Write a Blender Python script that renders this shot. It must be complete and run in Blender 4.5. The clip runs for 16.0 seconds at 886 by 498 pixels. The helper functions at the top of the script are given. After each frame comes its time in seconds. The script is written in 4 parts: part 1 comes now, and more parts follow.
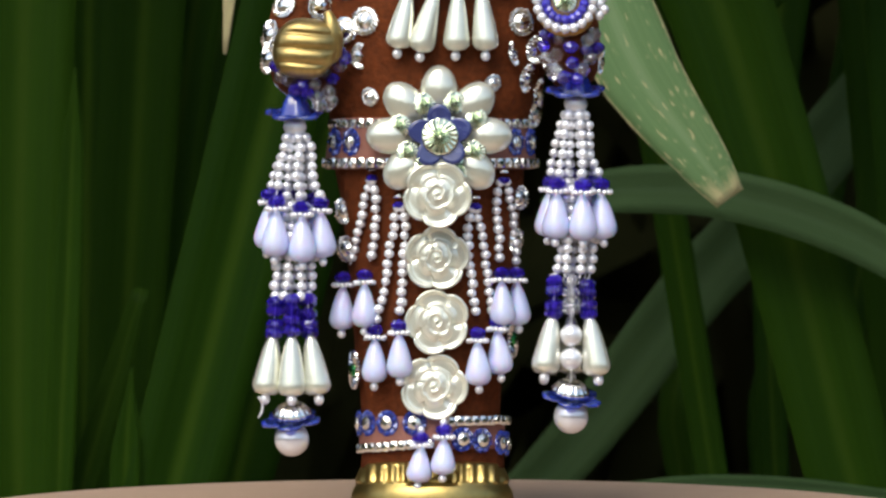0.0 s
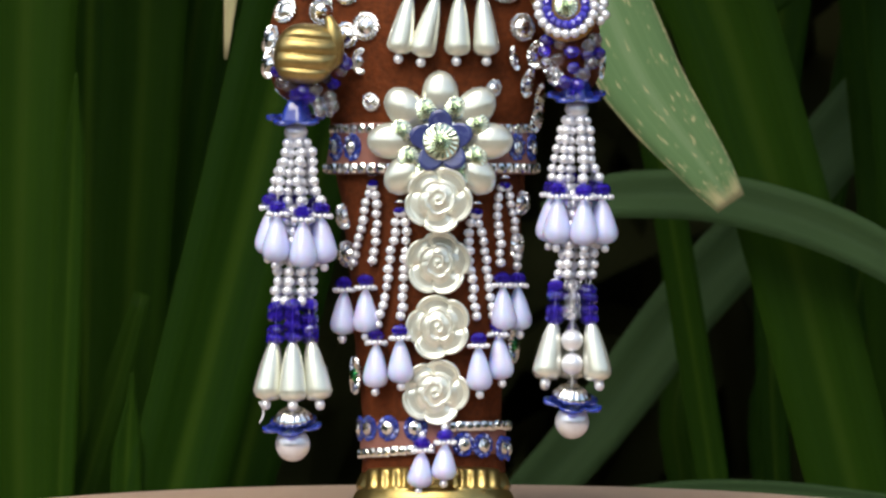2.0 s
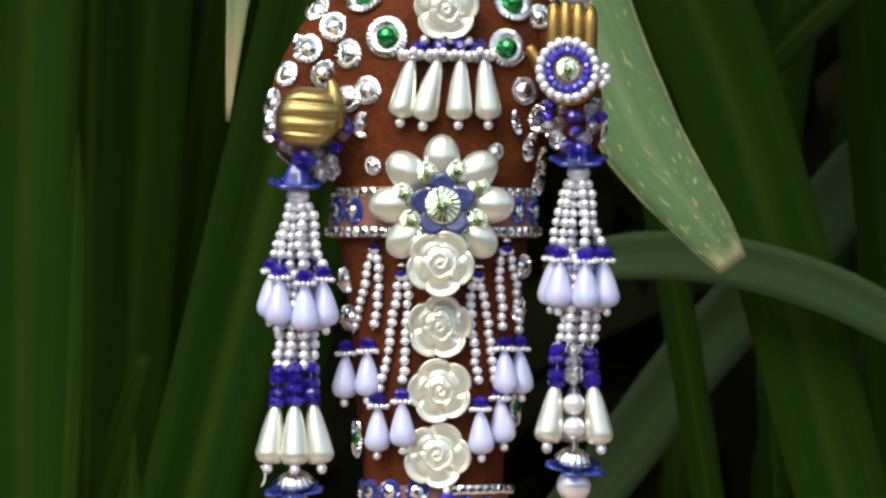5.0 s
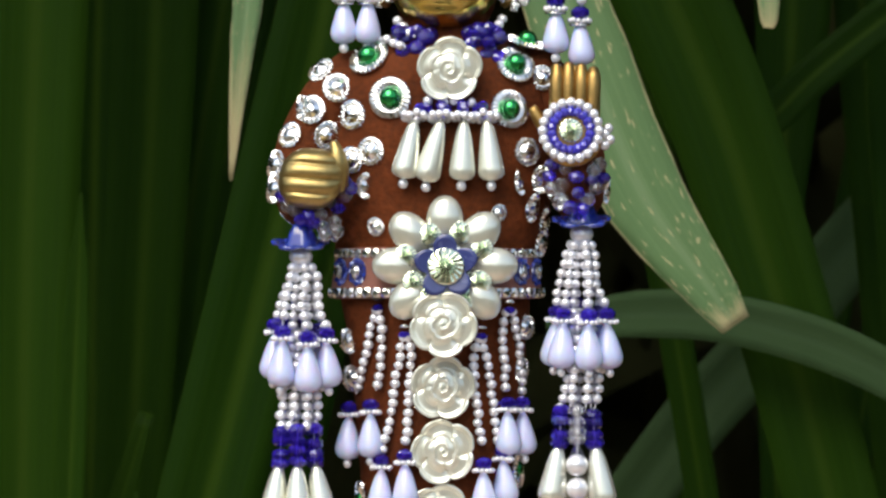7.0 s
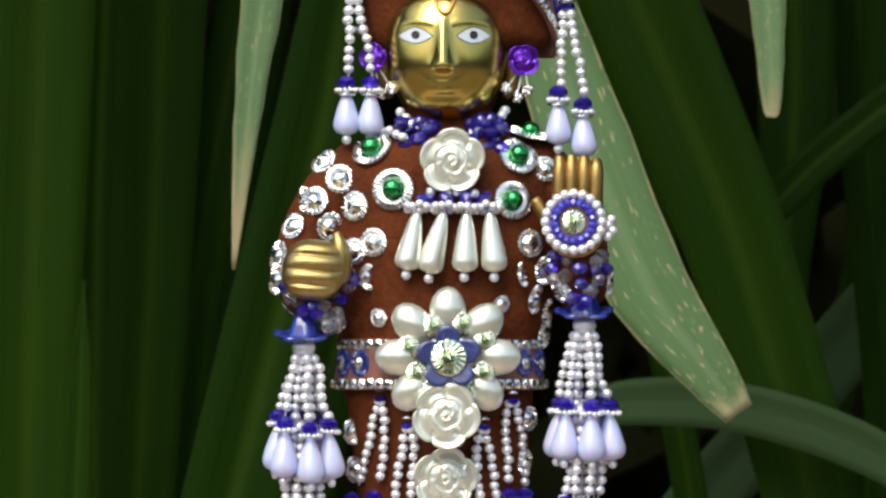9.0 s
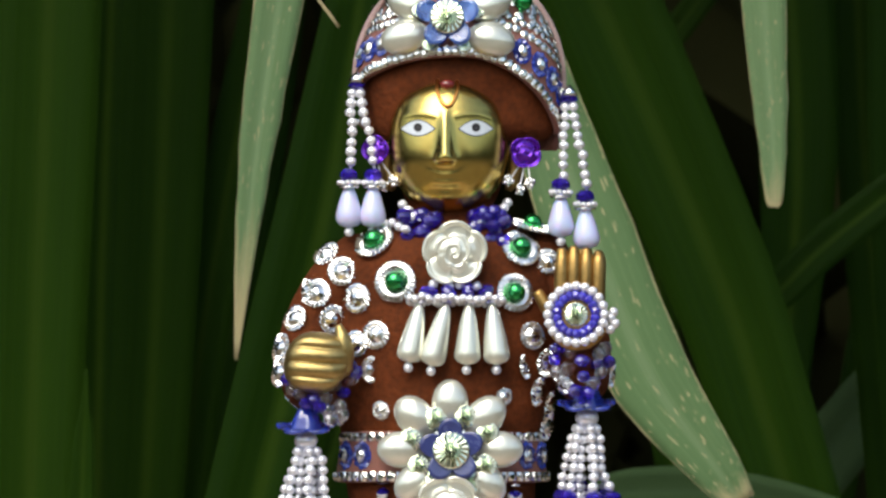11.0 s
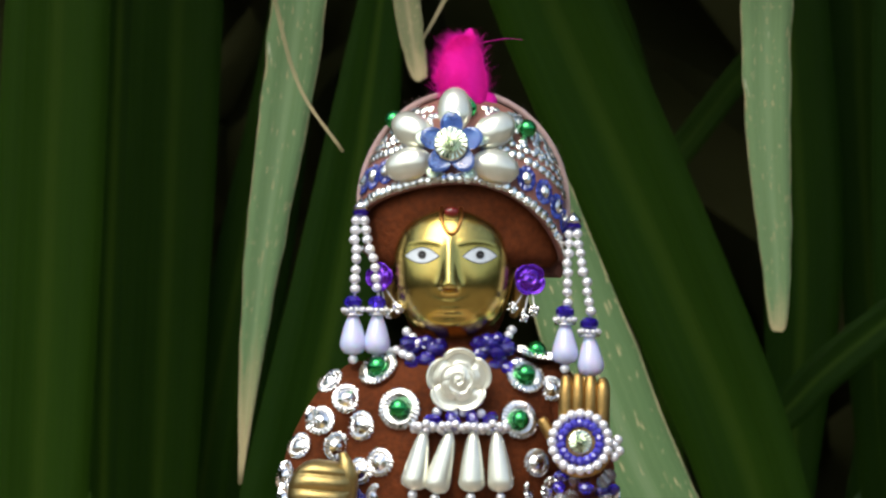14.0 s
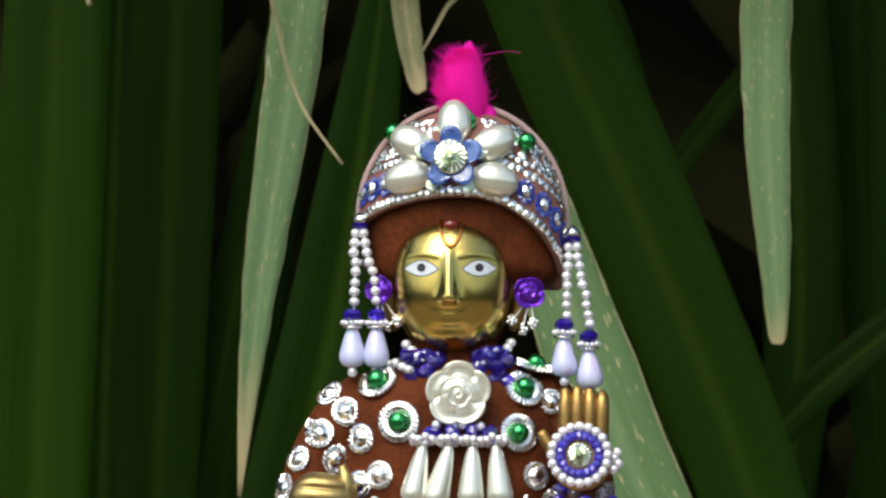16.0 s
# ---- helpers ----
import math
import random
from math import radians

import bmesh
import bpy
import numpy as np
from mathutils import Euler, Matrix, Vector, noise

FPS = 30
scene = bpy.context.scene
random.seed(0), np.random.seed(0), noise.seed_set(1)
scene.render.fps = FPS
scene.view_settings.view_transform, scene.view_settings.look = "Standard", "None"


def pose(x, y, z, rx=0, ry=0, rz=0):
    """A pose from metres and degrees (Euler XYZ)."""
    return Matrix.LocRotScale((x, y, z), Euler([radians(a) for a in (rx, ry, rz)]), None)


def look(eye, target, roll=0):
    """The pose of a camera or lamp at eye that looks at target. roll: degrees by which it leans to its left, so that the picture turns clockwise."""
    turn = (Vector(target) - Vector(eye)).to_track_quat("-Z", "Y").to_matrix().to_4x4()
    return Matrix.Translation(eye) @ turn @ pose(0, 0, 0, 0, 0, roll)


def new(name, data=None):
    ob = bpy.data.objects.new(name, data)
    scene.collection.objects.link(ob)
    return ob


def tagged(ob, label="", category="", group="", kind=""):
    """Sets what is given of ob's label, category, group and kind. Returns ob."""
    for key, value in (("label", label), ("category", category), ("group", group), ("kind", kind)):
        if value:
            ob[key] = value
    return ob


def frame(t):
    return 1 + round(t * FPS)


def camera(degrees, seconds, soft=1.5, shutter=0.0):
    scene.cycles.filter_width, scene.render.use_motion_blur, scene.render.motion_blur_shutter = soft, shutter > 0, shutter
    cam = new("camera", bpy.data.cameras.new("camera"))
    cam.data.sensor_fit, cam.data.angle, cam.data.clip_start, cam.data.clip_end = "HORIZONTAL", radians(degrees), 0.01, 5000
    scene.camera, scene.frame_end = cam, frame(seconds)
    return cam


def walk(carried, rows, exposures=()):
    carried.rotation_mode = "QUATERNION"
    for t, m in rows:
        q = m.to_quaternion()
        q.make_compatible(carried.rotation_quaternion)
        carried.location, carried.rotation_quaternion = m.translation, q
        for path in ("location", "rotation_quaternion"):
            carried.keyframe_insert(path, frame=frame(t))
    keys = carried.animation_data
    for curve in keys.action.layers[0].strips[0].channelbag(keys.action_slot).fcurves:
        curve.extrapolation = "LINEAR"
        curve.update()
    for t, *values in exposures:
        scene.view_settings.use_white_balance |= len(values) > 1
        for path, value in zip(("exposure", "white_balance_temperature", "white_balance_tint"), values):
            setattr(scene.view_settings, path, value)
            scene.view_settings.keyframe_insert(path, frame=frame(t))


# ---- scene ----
from mathutils.bvhtree import BVHTree

# ---- camera: a tripod shot through a long lens, tilting up the figure ----
U = 1 / 7000          # one drawing unit: a seventh of a millimetre
DIST, HC = 1.5, 0.12  # distance of the lens, and its height over the table
AX, BASE = 775, 905   # drawing units of the figure's axis and of the table top


def W(u, v, d=0.0):
    """World place of drawing units: u to the right, v down, d towards the lens."""
    y = -d * U
    s = (DIST + y) / DIST
    return Vector(((u - AX) * U * s, y, HC + ((BASE - v) * U - HC) * s))


TILT = (
    (0, -0, -0), (0.5, 0.1, 0), (1, 0.1, 1.3), (1.5, 1.5, 5.6), (2, 1.8, 9.2),
    (2.5, 3, 13.8), (3, 4.5, 21.4), (3.5, 4.5, 50.8), (4, 5.1, 65.3), (4.2, 4.8, 77.7),
    (6.3, 8.4, 195.1), (6.5, 9.6, 209.6), (7, 10.4, 229.5), (7.5, 11.5, 270.8), (8, 12, 304.4),
    (8.5, 13.6, 349.9), (10.8, 19.4, 531.4), (11, 19.6, 554.2), (11.5, 20.9, 606.5), (12, 22.5, 642.9),
    (12.5, 24, 673.4), (13, 24, 710), (13.5, 25.6, 745.4), (14, 26.9, 779.3), (14.5, 25.8, 805.2),
    (15, 25.6, 803.7), (15.5, 25.6, 803.4), (16, 25.6, 802),
)
cam = camera(2 * math.degrees(math.atan(784 * U / DIST)), 16.0, soft=2.55)
cam.data.dof.use_dof = True
cam.data.dof.focus_distance = 1.49
cam.data.dof.aperture_fstop = 62


def eye_at(dy):
    return Vector((0.0, -DIST, HC - 0.006 + 0.018 * dy / 803))


walk(cam, [(t, look(eye_at(dy), ((784 - dx - AX) * U, 0, (BASE - 441 + dy) * U))) for t, dx, dy in TILT],
     exposures=((0.0, 0.69, 6600, 3), (16.0, 0.69, 6600, 3)))

# ---- light: open shade under a bright hazy sky ----
world = bpy.data.worlds.new("sky")
scene.world = world
world.use_nodes = True
wn = world.node_tree
sky = wn.nodes.new("ShaderNodeTexSky")
sky.sky_type, sky.sun_disc = "NISHITA", False
sky.sun_elevation, sky.sun_rotation = radians(50), radians(205)
sky.dust_density, sky.ozone_density = 3.0, 0.6
wn.links.new(sky.outputs[0], wn.nodes["Background"].inputs[0])
wn.nodes["Background"].inputs[1].default_value = 0.13
sun = new("sun", bpy.data.lights.new("sun", "SUN"))
sun.data.energy, sun.data.angle, sun.data.color = 1.5, radians(46), (1.0, 0.95, 0.87)
sun.matrix_world = look((-0.7, -1.5, 1.95), (0, 0, 0))

# ---- materials ----
def mat(name, base, rough=0.4, metal=0.0, var=0.15, scale=300.0, bump=0.0, coat=0.0, trans=0.0, ior=1.5, sub=0.0, tint=0.06, bscale=None, second=None, sheen=0.0, spec=0.5):
    m = bpy.data.materials.new(name)
    m.use_nodes = True
    n, l = m.node_tree.nodes, m.node_tree.links
    b = n["Principled BSDF"]
    b.inputs["Metallic"].default_value = metal
    b.inputs["Coat Weight"].default_value = coat
    b.inputs["Specular IOR Level"].default_value = spec
    b.inputs["Coat Roughness"].default_value = 0.06
    b.inputs["Transmission Weight"].default_value = trans
    b.inputs["IOR"].default_value = ior
    b.inputs["Subsurface Weight"].default_value = sub
    b.inputs["Subsurface Scale"].default_value = 0.001
    b.inputs["Sheen Weight"].default_value = sheen
    tc = n.new("ShaderNodeTexCoord")
    big, fine = n.new("ShaderNodeTexNoise"), n.new("ShaderNodeTexNoise")
    big.inputs["Scale"].default_value, fine.inputs["Scale"].default_value = scale * 0.22, scale * 1.6
    big.inputs["Detail"].default_value, fine.inputs["Detail"].default_value = 3, 5
    for t in (big, fine):
        l.new(tc.outputs["Object"], t.inputs["Vector"])
    add = n.new("ShaderNodeMath")
    add.operation = "ADD"
    l.new(big.outputs["Fac"], add.inputs[0])
    l.new(fine.outputs["Fac"], add.inputs[1])
    oi = n.new("ShaderNodeObjectInfo")
    mad = n.new("ShaderNodeMath")
    mad.operation = "MULTIPLY_ADD"
    l.new(oi.outputs["Random"], mad.inputs[0])
    mad.inputs[1].default_value = tint * 4
    l.new(add.outputs[0], mad.inputs[2])
    ramp = n.new("ShaderNodeValToRGB")
    hi = second or [min(1.0, c * (1 + var)) for c in base]
    lo = [c * (1 - var) for c in base]
    ramp.color_ramp.elements[0].position, ramp.color_ramp.elements[1].position = 0.25, 0.85
    ramp.color_ramp.elements[0].color, ramp.color_ramp.elements[1].color = (*lo, 1), (*hi, 1)
    half = n.new("ShaderNodeMath")
    half.operation = "MULTIPLY"
    half.inputs[1].default_value = 0.5
    l.new(mad.outputs[0], half.inputs[0])
    l.new(half.outputs[0], ramp.inputs["Fac"])
    l.new(ramp.outputs["Color"], b.inputs["Base Color"])
    mr = n.new("ShaderNodeMapRange")
    mr.inputs["To Min"].default_value, mr.inputs["To Max"].default_value = rough * 0.75, min(1.0, rough * 1.3)
    l.new(fine.outputs["Fac"], mr.inputs["Value"])
    l.new(mr.outputs[0], b.inputs["Roughness"])
    if bump:
        bp = n.new("ShaderNodeBump")
        bp.inputs["Strength"].default_value, bp.inputs["Distance"].default_value = bump, (bscale or 0.0004)
        l.new(add.outputs[0], bp.inputs["Height"])
        l.new(bp.outputs[0], b.inputs["Normal"])
    return m


CLAY = mat("terracotta_clay", (0.098, 0.025, 0.0078), 0.8, var=0.65, scale=420, bump=0.55, bscale=0.0008, spec=0.1)
CLAYHAT = mat("mauve_clay", (0.22, 0.09, 0.07), 0.8, var=0.3, scale=500, bump=0.5)
FELT = mat("pink_felt", (0.34, 0.23, 0.22), 0.9, var=0.25, scale=900, bump=0.6, sheen=0.4)
BRASS = mat("polished_brass", (0.62, 0.47, 0.14), 0.225, 1.0, var=0.12, scale=260, bump=0.006)
FOOT = mat("dulled_brass", (0.50, 0.37, 0.13), 0.36, 1.0, var=0.22, scale=320, bump=0.06)
GILT = mat("antique_gilt", (0.40, 0.25, 0.085), 0.42, 1.0, var=0.3, scale=500, bump=0.2)
WORN = mat("worn_brass", (0.47, 0.35, 0.14), 0.42, 1.0, var=0.3, scale=420, bump=0.1)
ENAMEL = mat("white_enamel", (0.58, 0.62, 0.68), 0.25, var=0.06, coat=0.5)
BLACK = mat("black_enamel", (0.02, 0.016, 0.014), 0.3, var=0.3)
RED = mat("red_enamel", (0.16, 0.012, 0.012), 0.25, var=0.3, coat=0.5)
ORANGE = mat("orange_gold", (0.6, 0.27, 0.08), 0.3, 1.0, var=0.2)
PEARL = mat("white_pearl", (0.79, 0.79, 0.85), 0.15, 0.45, var=0.08, scale=3, coat=0.8, tint=0.10)
CREAM = mat("cream_pearl", (0.71, 0.72, 0.60), 0.21, 0.62, var=0.06, scale=2, coat=0.8, second=(0.81, 0.80, 0.71))
NACRE = mat("nacre_resin", (0.72, 0.73, 0.62), 0.18, 0.5, var=0.06, scale=2, coat=0.8, second=(0.83, 0.82, 0.74))
MILK = mat("milky_glass", (0.52, 0.55, 0.80), 0.2, var=0.05, scale=2, coat=0.5, sub=0.4)
COBALT = mat("cobalt_glass", (0.055, 0.026, 0.52), 0.05, var=0.45, scale=2, coat=0.6, tint=0.2, trans=0.78)
BLUE = mat("blue_glass", (0.032, 0.06, 0.42), 0.08, var=0.35, scale=2, coat=0.8, tint=0.15, trans=0.5)
ULTRA = mat("ultramarine_glass", (0.035, 0.026, 0.36), 0.1, var=0.35, scale=2, coat=0.9, tint=0.15, trans=0.1)
BLUEPALE = mat("grey_blue_resin", (0.036, 0.046, 0.16), 0.25, var=0.35, scale=2, coat=0.4)
BLUESTAR = mat("pale_blue_glass", (0.12, 0.22, 0.62), 0.08, var=0.35, scale=2, coat=0.7, trans=0.6)
CRYSTAL = mat("clear_crystal", (0.92, 0.92, 0.97), 0.05, var=0.03, scale=2, trans=0.95, ior=1.5)
STONE = mat("foiled_rhinestone", (0.69, 0.76, 0.61), 0.10, 0.95, var=0.15, scale=3, coat=0.6)
RHINE = mat("clear_rhinestone", (0.86, 0.87, 0.84), 0.12, 0.95, var=0.12, scale=3, coat=0.5)
SILVER = mat("silver_foil", (0.86, 0.86, 0.86), 0.14, 1.0, var=0.15, scale=6)
GREEN = mat("green_foil_stone", (0.008, 0.30, 0.06), 0.12, 0.9, var=0.4, scale=2, coat=1.0)
PURPLE = mat("purple_foil", (0.13, 0.012, 0.46), 0.13, 0.75, var=0.4, scale=3, coat=0.6)
PINK = mat("pink_feather_down", (1.0, 0.012, 0.50), 0.9, var=0.1, scale=600, sheen=0.05, spec=0.05, second=(1.0, 0.03, 0.62))
nt = PINK.node_tree
glow = nt.nodes.new("ShaderNodeBsdfTranslucent")
both = nt.nodes.new("ShaderNodeMixShader")
nt.links.new(nt.nodes["Color Ramp"].outputs[0], glow.inputs["Color"])
both.inputs[0].default_value = 0.5
nt.links.new(nt.nodes["Principled BSDF"].outputs[0], both.inputs[1])
nt.links.new(glow.outputs[0], both.inputs[2])
nt.links.new(both.outputs[0], nt.nodes["Material Output"].inputs["Surface"])
THREAD = mat("white_thread", (0.7, 0.7, 0.7), 0.8, var=0.1, scale=1500)
TABLE = mat("tan_table_laminate", (0.38, 0.265, 0.20), 0.5, var=0.12, scale=120, bump=0.08)
SOIL = mat("pale_dry_earth", (0.17, 0.136, 0.096), 0.95, var=0.5, scale=14, bump=0.6, bscale=0.03, spec=0.1)
# near-black base: the shade of the gaps is put into the colour
SHADE = mat("thicket_shade_dark", (0.026, 0.028, 0.011), 0.95, var=0.6, scale=6, bump=0.4, bscale=0.02, spec=0.02)

HEDGE = mat("added_hedge_foliage", (0.03, 0.055, 0.02), 0.8, var=0.7, scale=9, bump=0.8, bscale=0.08, spec=0.1)


def leaf_mat(name, lo, hi, rib, dry=None, rough=0.42):
    """A strap leaf: fine lengthwise veins, a paler midrib, blotches, and dry specks and margins where given."""
    m = bpy.data.materials.new(name)
    m.use_nodes = True
    n, l = m.node_tree.nodes, m.node_tree.links
    b = n["Principled BSDF"]
    uv, sep = n.new("ShaderNodeUVMap"), n.new("ShaderNodeSeparateXYZ")
    l.new(uv.outputs[0], sep.inputs[0])

    def noise_at(sx, sy, detail=3):
        mp, t = n.new("ShaderNodeMapping"), n.new("ShaderNodeTexNoise")
        mp.inputs["Scale"].default_value = (sx, sy, 1)
        l.new(uv.outputs[0], mp.inputs[0])
        l.new(mp.outputs[0], t.inputs["Vector"])
        t.inputs["Scale"].default_value, t.inputs["Detail"].default_value = 1.0, detail
        return t.outputs["Fac"]

    def math_node(op, a, c):
        t = n.new("ShaderNodeMath")
        t.operation = op
        for i, x in enumerate((a, c)):
            if isinstance(x, (int, float)):
                t.inputs[i].default_value = x
            else:
                l.new(x, t.inputs[i])
        return t.outputs[0]

    def mix(fac, a, c):
        t = n.new("ShaderNodeMix")
        t.data_type = "RGBA"
        l.new(fac, t.inputs["Factor"])
        for key, x in ((6, a), (7, c)):
            if isinstance(x, tuple):
                t.inputs[key].default_value = (*x, 1)
            else:
                l.new(x, t.inputs[key])
        return t.outputs[2]

    veins, blotch = noise_at(46, 0.8, 2), noise_at(3, 5)
    oi = n.new("ShaderNodeObjectInfo")
    f = math_node("ADD", math_node("MULTIPLY", veins, 0.5), math_node("MULTIPLY", blotch, 0.5))
    f = math_node("ADD", f, math_node("MULTIPLY", math_node("SUBTRACT", oi.outputs["Random"], 0.5), 0.35))
    mr = n.new("ShaderNodeMapRange")
    mr.inputs["From Min"].default_value, mr.inputs["From Max"].default_value = 0.28, 0.72
    l.new(f, mr.inputs["Value"])
    col = mix(mr.outputs[0], lo, hi)
    across = math_node("ABSOLUTE", math_node("SUBTRACT", sep.outputs[0], 0.5), 0)
    ribf = n.new("ShaderNodeMapRange")
    ribf.inputs["From Min"].default_value, ribf.inputs["From Max"].default_value = 0.10, 0.03
    ribf.inputs["To Max"].default_value = 0.75
    l.new(across, ribf.inputs["Value"])
    col = mix(ribf.outputs[0], col, rib)
    if dry:
        edge = n.new("ShaderNodeMapRange")
        edge.inputs["From Min"].default_value, edge.inputs["From Max"].default_value = 0.475, 0.505
        l.new(math_node("ADD", across, math_node("MULTIPLY", math_node("SUBTRACT", noise_at(4, 40), 0.5), 0.09)), edge.inputs["Value"])
        speck = n.new("ShaderNodeMapRange")
        speck.inputs["From Min"].default_value, speck.inputs["From Max"].default_value = 0.655, 0.70
        l.new(noise_at(22, 70, 1), speck.inputs["Value"])
        tip = n.new("ShaderNodeMapRange")
        tip.inputs["From Min"].default_value, tip.inputs["From Max"].default_value = dry[1], min(1.0, dry[1] + 0.1)
        l.new(math_node("ADD", sep.outputs[1], math_node("MULTIPLY", math_node("SUBTRACT", noise_at(6, 9), 0.5), 0.16)), tip.inputs["Value"])
        d = math_node("MAXIMUM", math_node("MAXIMUM", edge.outputs[0], math_node("MULTIPLY", speck.outputs[0], 0.8)), math_node("MULTIPLY", tip.outputs[0], 0.9))
        scar = n.new("ShaderNodeMapRange")
        scar.inputs["From Min"].default_value, scar.inputs["From Max"].default_value = 0.66, 0.70
        l.new(noise_at(5, 13, 4), scar.inputs["Value"])
        col = mix(math_node("MULTIPLY", scar.outputs[0], 0.8), col, (0.44, 0.46, 0.34))
        col = mix(d, col, dry[0])
    l.new(col, b.inputs["Base Color"])
    b.inputs["Roughness"].default_value = rough
    b.inputs["Specular IOR Level"].default_value = 0.04
    bp = n.new("ShaderNodeBump")
    bp.inputs["Strength"].default_value, bp.inputs["Distance"].default_value = 0.35, 0.0012
    l.new(veins, bp.inputs["Height"])
    l.new(bp.outputs[0], b.inputs["Normal"])
    return m


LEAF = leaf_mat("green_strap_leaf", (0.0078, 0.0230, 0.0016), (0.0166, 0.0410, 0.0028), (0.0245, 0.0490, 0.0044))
LEAFPALE = leaf_mat("grey_green_leaf_back", (0.026, 0.050, 0.019), (0.045, 0.079, 0.031), (0.045, 0.078, 0.033))
LEAFHANG = leaf_mat("pale_hanging_leaf", (0.088, 0.150, 0.064), (0.138, 0.210, 0.098), (0.135, 0.200, 0.10), dry=((0.42, 0.36, 0.20), 0.94), rough=0.35)
LEAFTIP = leaf_mat("pale_leaf_with_dry_tip", (0.105, 0.172, 0.08), (0.165, 0.245, 0.12), (0.16, 0.235, 0.12), dry=((0.38, 0.32, 0.18), 0.84), rough=0.4)
LEAFDRY = leaf_mat("drying_leaf", (0.16, 0.17, 0.09), (0.30, 0.27, 0.15), (0.25, 0.22, 0.13), dry=((0.42, 0.34, 0.2), 0.8), rough=0.6)

# ---- mesh tools ----
class Shape:
    """Gathers faces of one mesh, with a material slot each."""

    def __init__(self):
        self.v, self.f, self.m, self.s, self.uv = [], [], [], [], None

    def grid(self, rows, slot=0, wrap=True, cap=False, smooth=True):
        o, n = len(self.v), len(rows[0])
        for r in rows:
            self.v += [tuple(p) for p in r]
        for i in range(len(rows) - 1):
            for j in range(n if wrap else n - 1):
                k = (j + 1) % n
                self.add((o + i * n + j, o + i * n + k, o + (i + 1) * n + k, o + (i + 1) * n + j), slot, smooth)
        if cap:
            self.add(tuple(o + j for j in reversed(range(n))), slot, smooth)
            self.add(tuple(o + (len(rows) - 1) * n + j for j in range(n)), slot, smooth)

    def add(self, f, slot=0, smooth=True):
        self.f.append(f), self.m.append(slot), self.s.append(smooth)

    def mesh(self, name, mats):
        me = bpy.data.meshes.new(name)
        me.from_pydata(self.v, [], self.f)
        for x in mats:
            me.materials.append(x)
        me.polygons.foreach_set("material_index", self.m)
        me.polygons.foreach_set("use_smooth", self.s)
        if self.uv:
            lay = me.uv_layers.new(name="UVMap")
            for lp in me.loops:
                lay.data[lp.index].uv = self.uv[lp.vertex_index]
        bm = bmesh.new()
        bm.from_mesh(me)
        bmesh.ops.recalc_face_normals(bm, faces=bm.faces)
        bm.to_mesh(me)
        bm.free()
        me.update()
        return me


def spline(pts, n):
    """n + 1 places along a Catmull-Rom curve through rows of numbers."""
    p = [np.array(q, float) for q in pts]
    p = [2 * p[0] - p[1], *p, 2 * p[-1] - p[-2]]
    out, k = [], len(p) - 3
    for i in range(n + 1):
        x = min(i / n * k, k - 1e-9)
        j, f = int(x), x - int(x)
        a, b, c, d = p[j:j + 4]
        out.append(0.5 * (2 * b + (c - a) * f + (2 * a - 5 * b + 4 * c - d) * f * f + (3 * b - a - 3 * c + d) * f ** 3))
    return out


def lathe(name, profile, material, seg=16, smooth=True, flute=0, depth=0.0):
    """A turned form about z; profile rows of (radius, height). flute: ribs round it."""
    s = Shape()
    rows = []
    for r, h in profile:
        ring = []
        for j in range(seg):
            a = 2 * math.pi * j / seg
            k = r * (1 + depth * math.cos(flute * a)) if flute else r
            ring.append((k * math.cos(a), k * math.sin(a), h))
        rows.append(ring)
    s.grid(rows, cap=True, smooth=smooth)
    return s.mesh(name, [material])


def ball(name, material, seg=12, rings=8, smooth=True, squash=1.0):
    prof = [(math.sin(math.pi * (i + 0.02 * (i == 0) - 0.02 * (i == rings)) / rings) + 1e-3, -squash * math.cos(math.pi * i / rings)) for i in range(rings + 1)]
    return lathe(name, prof, material, seg, smooth)


def teardrop(name, material, power=0.62, seg=18, n=14, ribs=0, belly=0.66):
    """Point up at 0, round end at -1, largest radius 1 before scaling."""
    prof, full = [], belly ** power
    for i in range(n + 1):
        t = i / n
        r = t ** power * math.sqrt(max(0.0, 1 - max(0.0, (t - belly) / (1 - belly)) ** 2))
        prof.append((max(r / full, 0.18 if i < n else 0.02), -t))
    return lathe(name, prof, material, seg, True, ribs, 0.03)


def gem(name, material, sides=8):
    """Faceted stone: flat girdle, crown facets and a small table; radius 1, height about 0.55."""
    prof_rows, s = ((1.0, 0.0, 0), (1.0, 0.12, 0), (0.72, 0.36, 0.5), (0.42, 0.5, 0)), Shape()
    s.grid([[(r * math.cos(2 * math.pi * (j + o) / sides), r * math.sin(2 * math.pi * (j + o) / sides), h) for j in range(sides)] for r, h, o in prof_rows], cap=True, smooth=False)
    return s.mesh(name, [material])


def ray_stone(name, material, rays=18):
    """A round stone moulded with rays from its middle."""
    s, rows = Shape(), []
    for r, h, k in ((1.0, 0.0, 0), (1.0, 0.14, 0), (0.92, 0.20, 0.02), (0.5, 0.27, 0.06), (0.14, 0.28, 0.04), (0.03, 0.29, 0)):
        rows.append([(r * math.cos(math.pi * j / rays), r * math.sin(math.pi * j / rays), h + (k if j % 2 else -k)) for j in range(2 * rays)])
    s.grid(rows, cap=True, smooth=False)
    return s.mesh(name, [material])


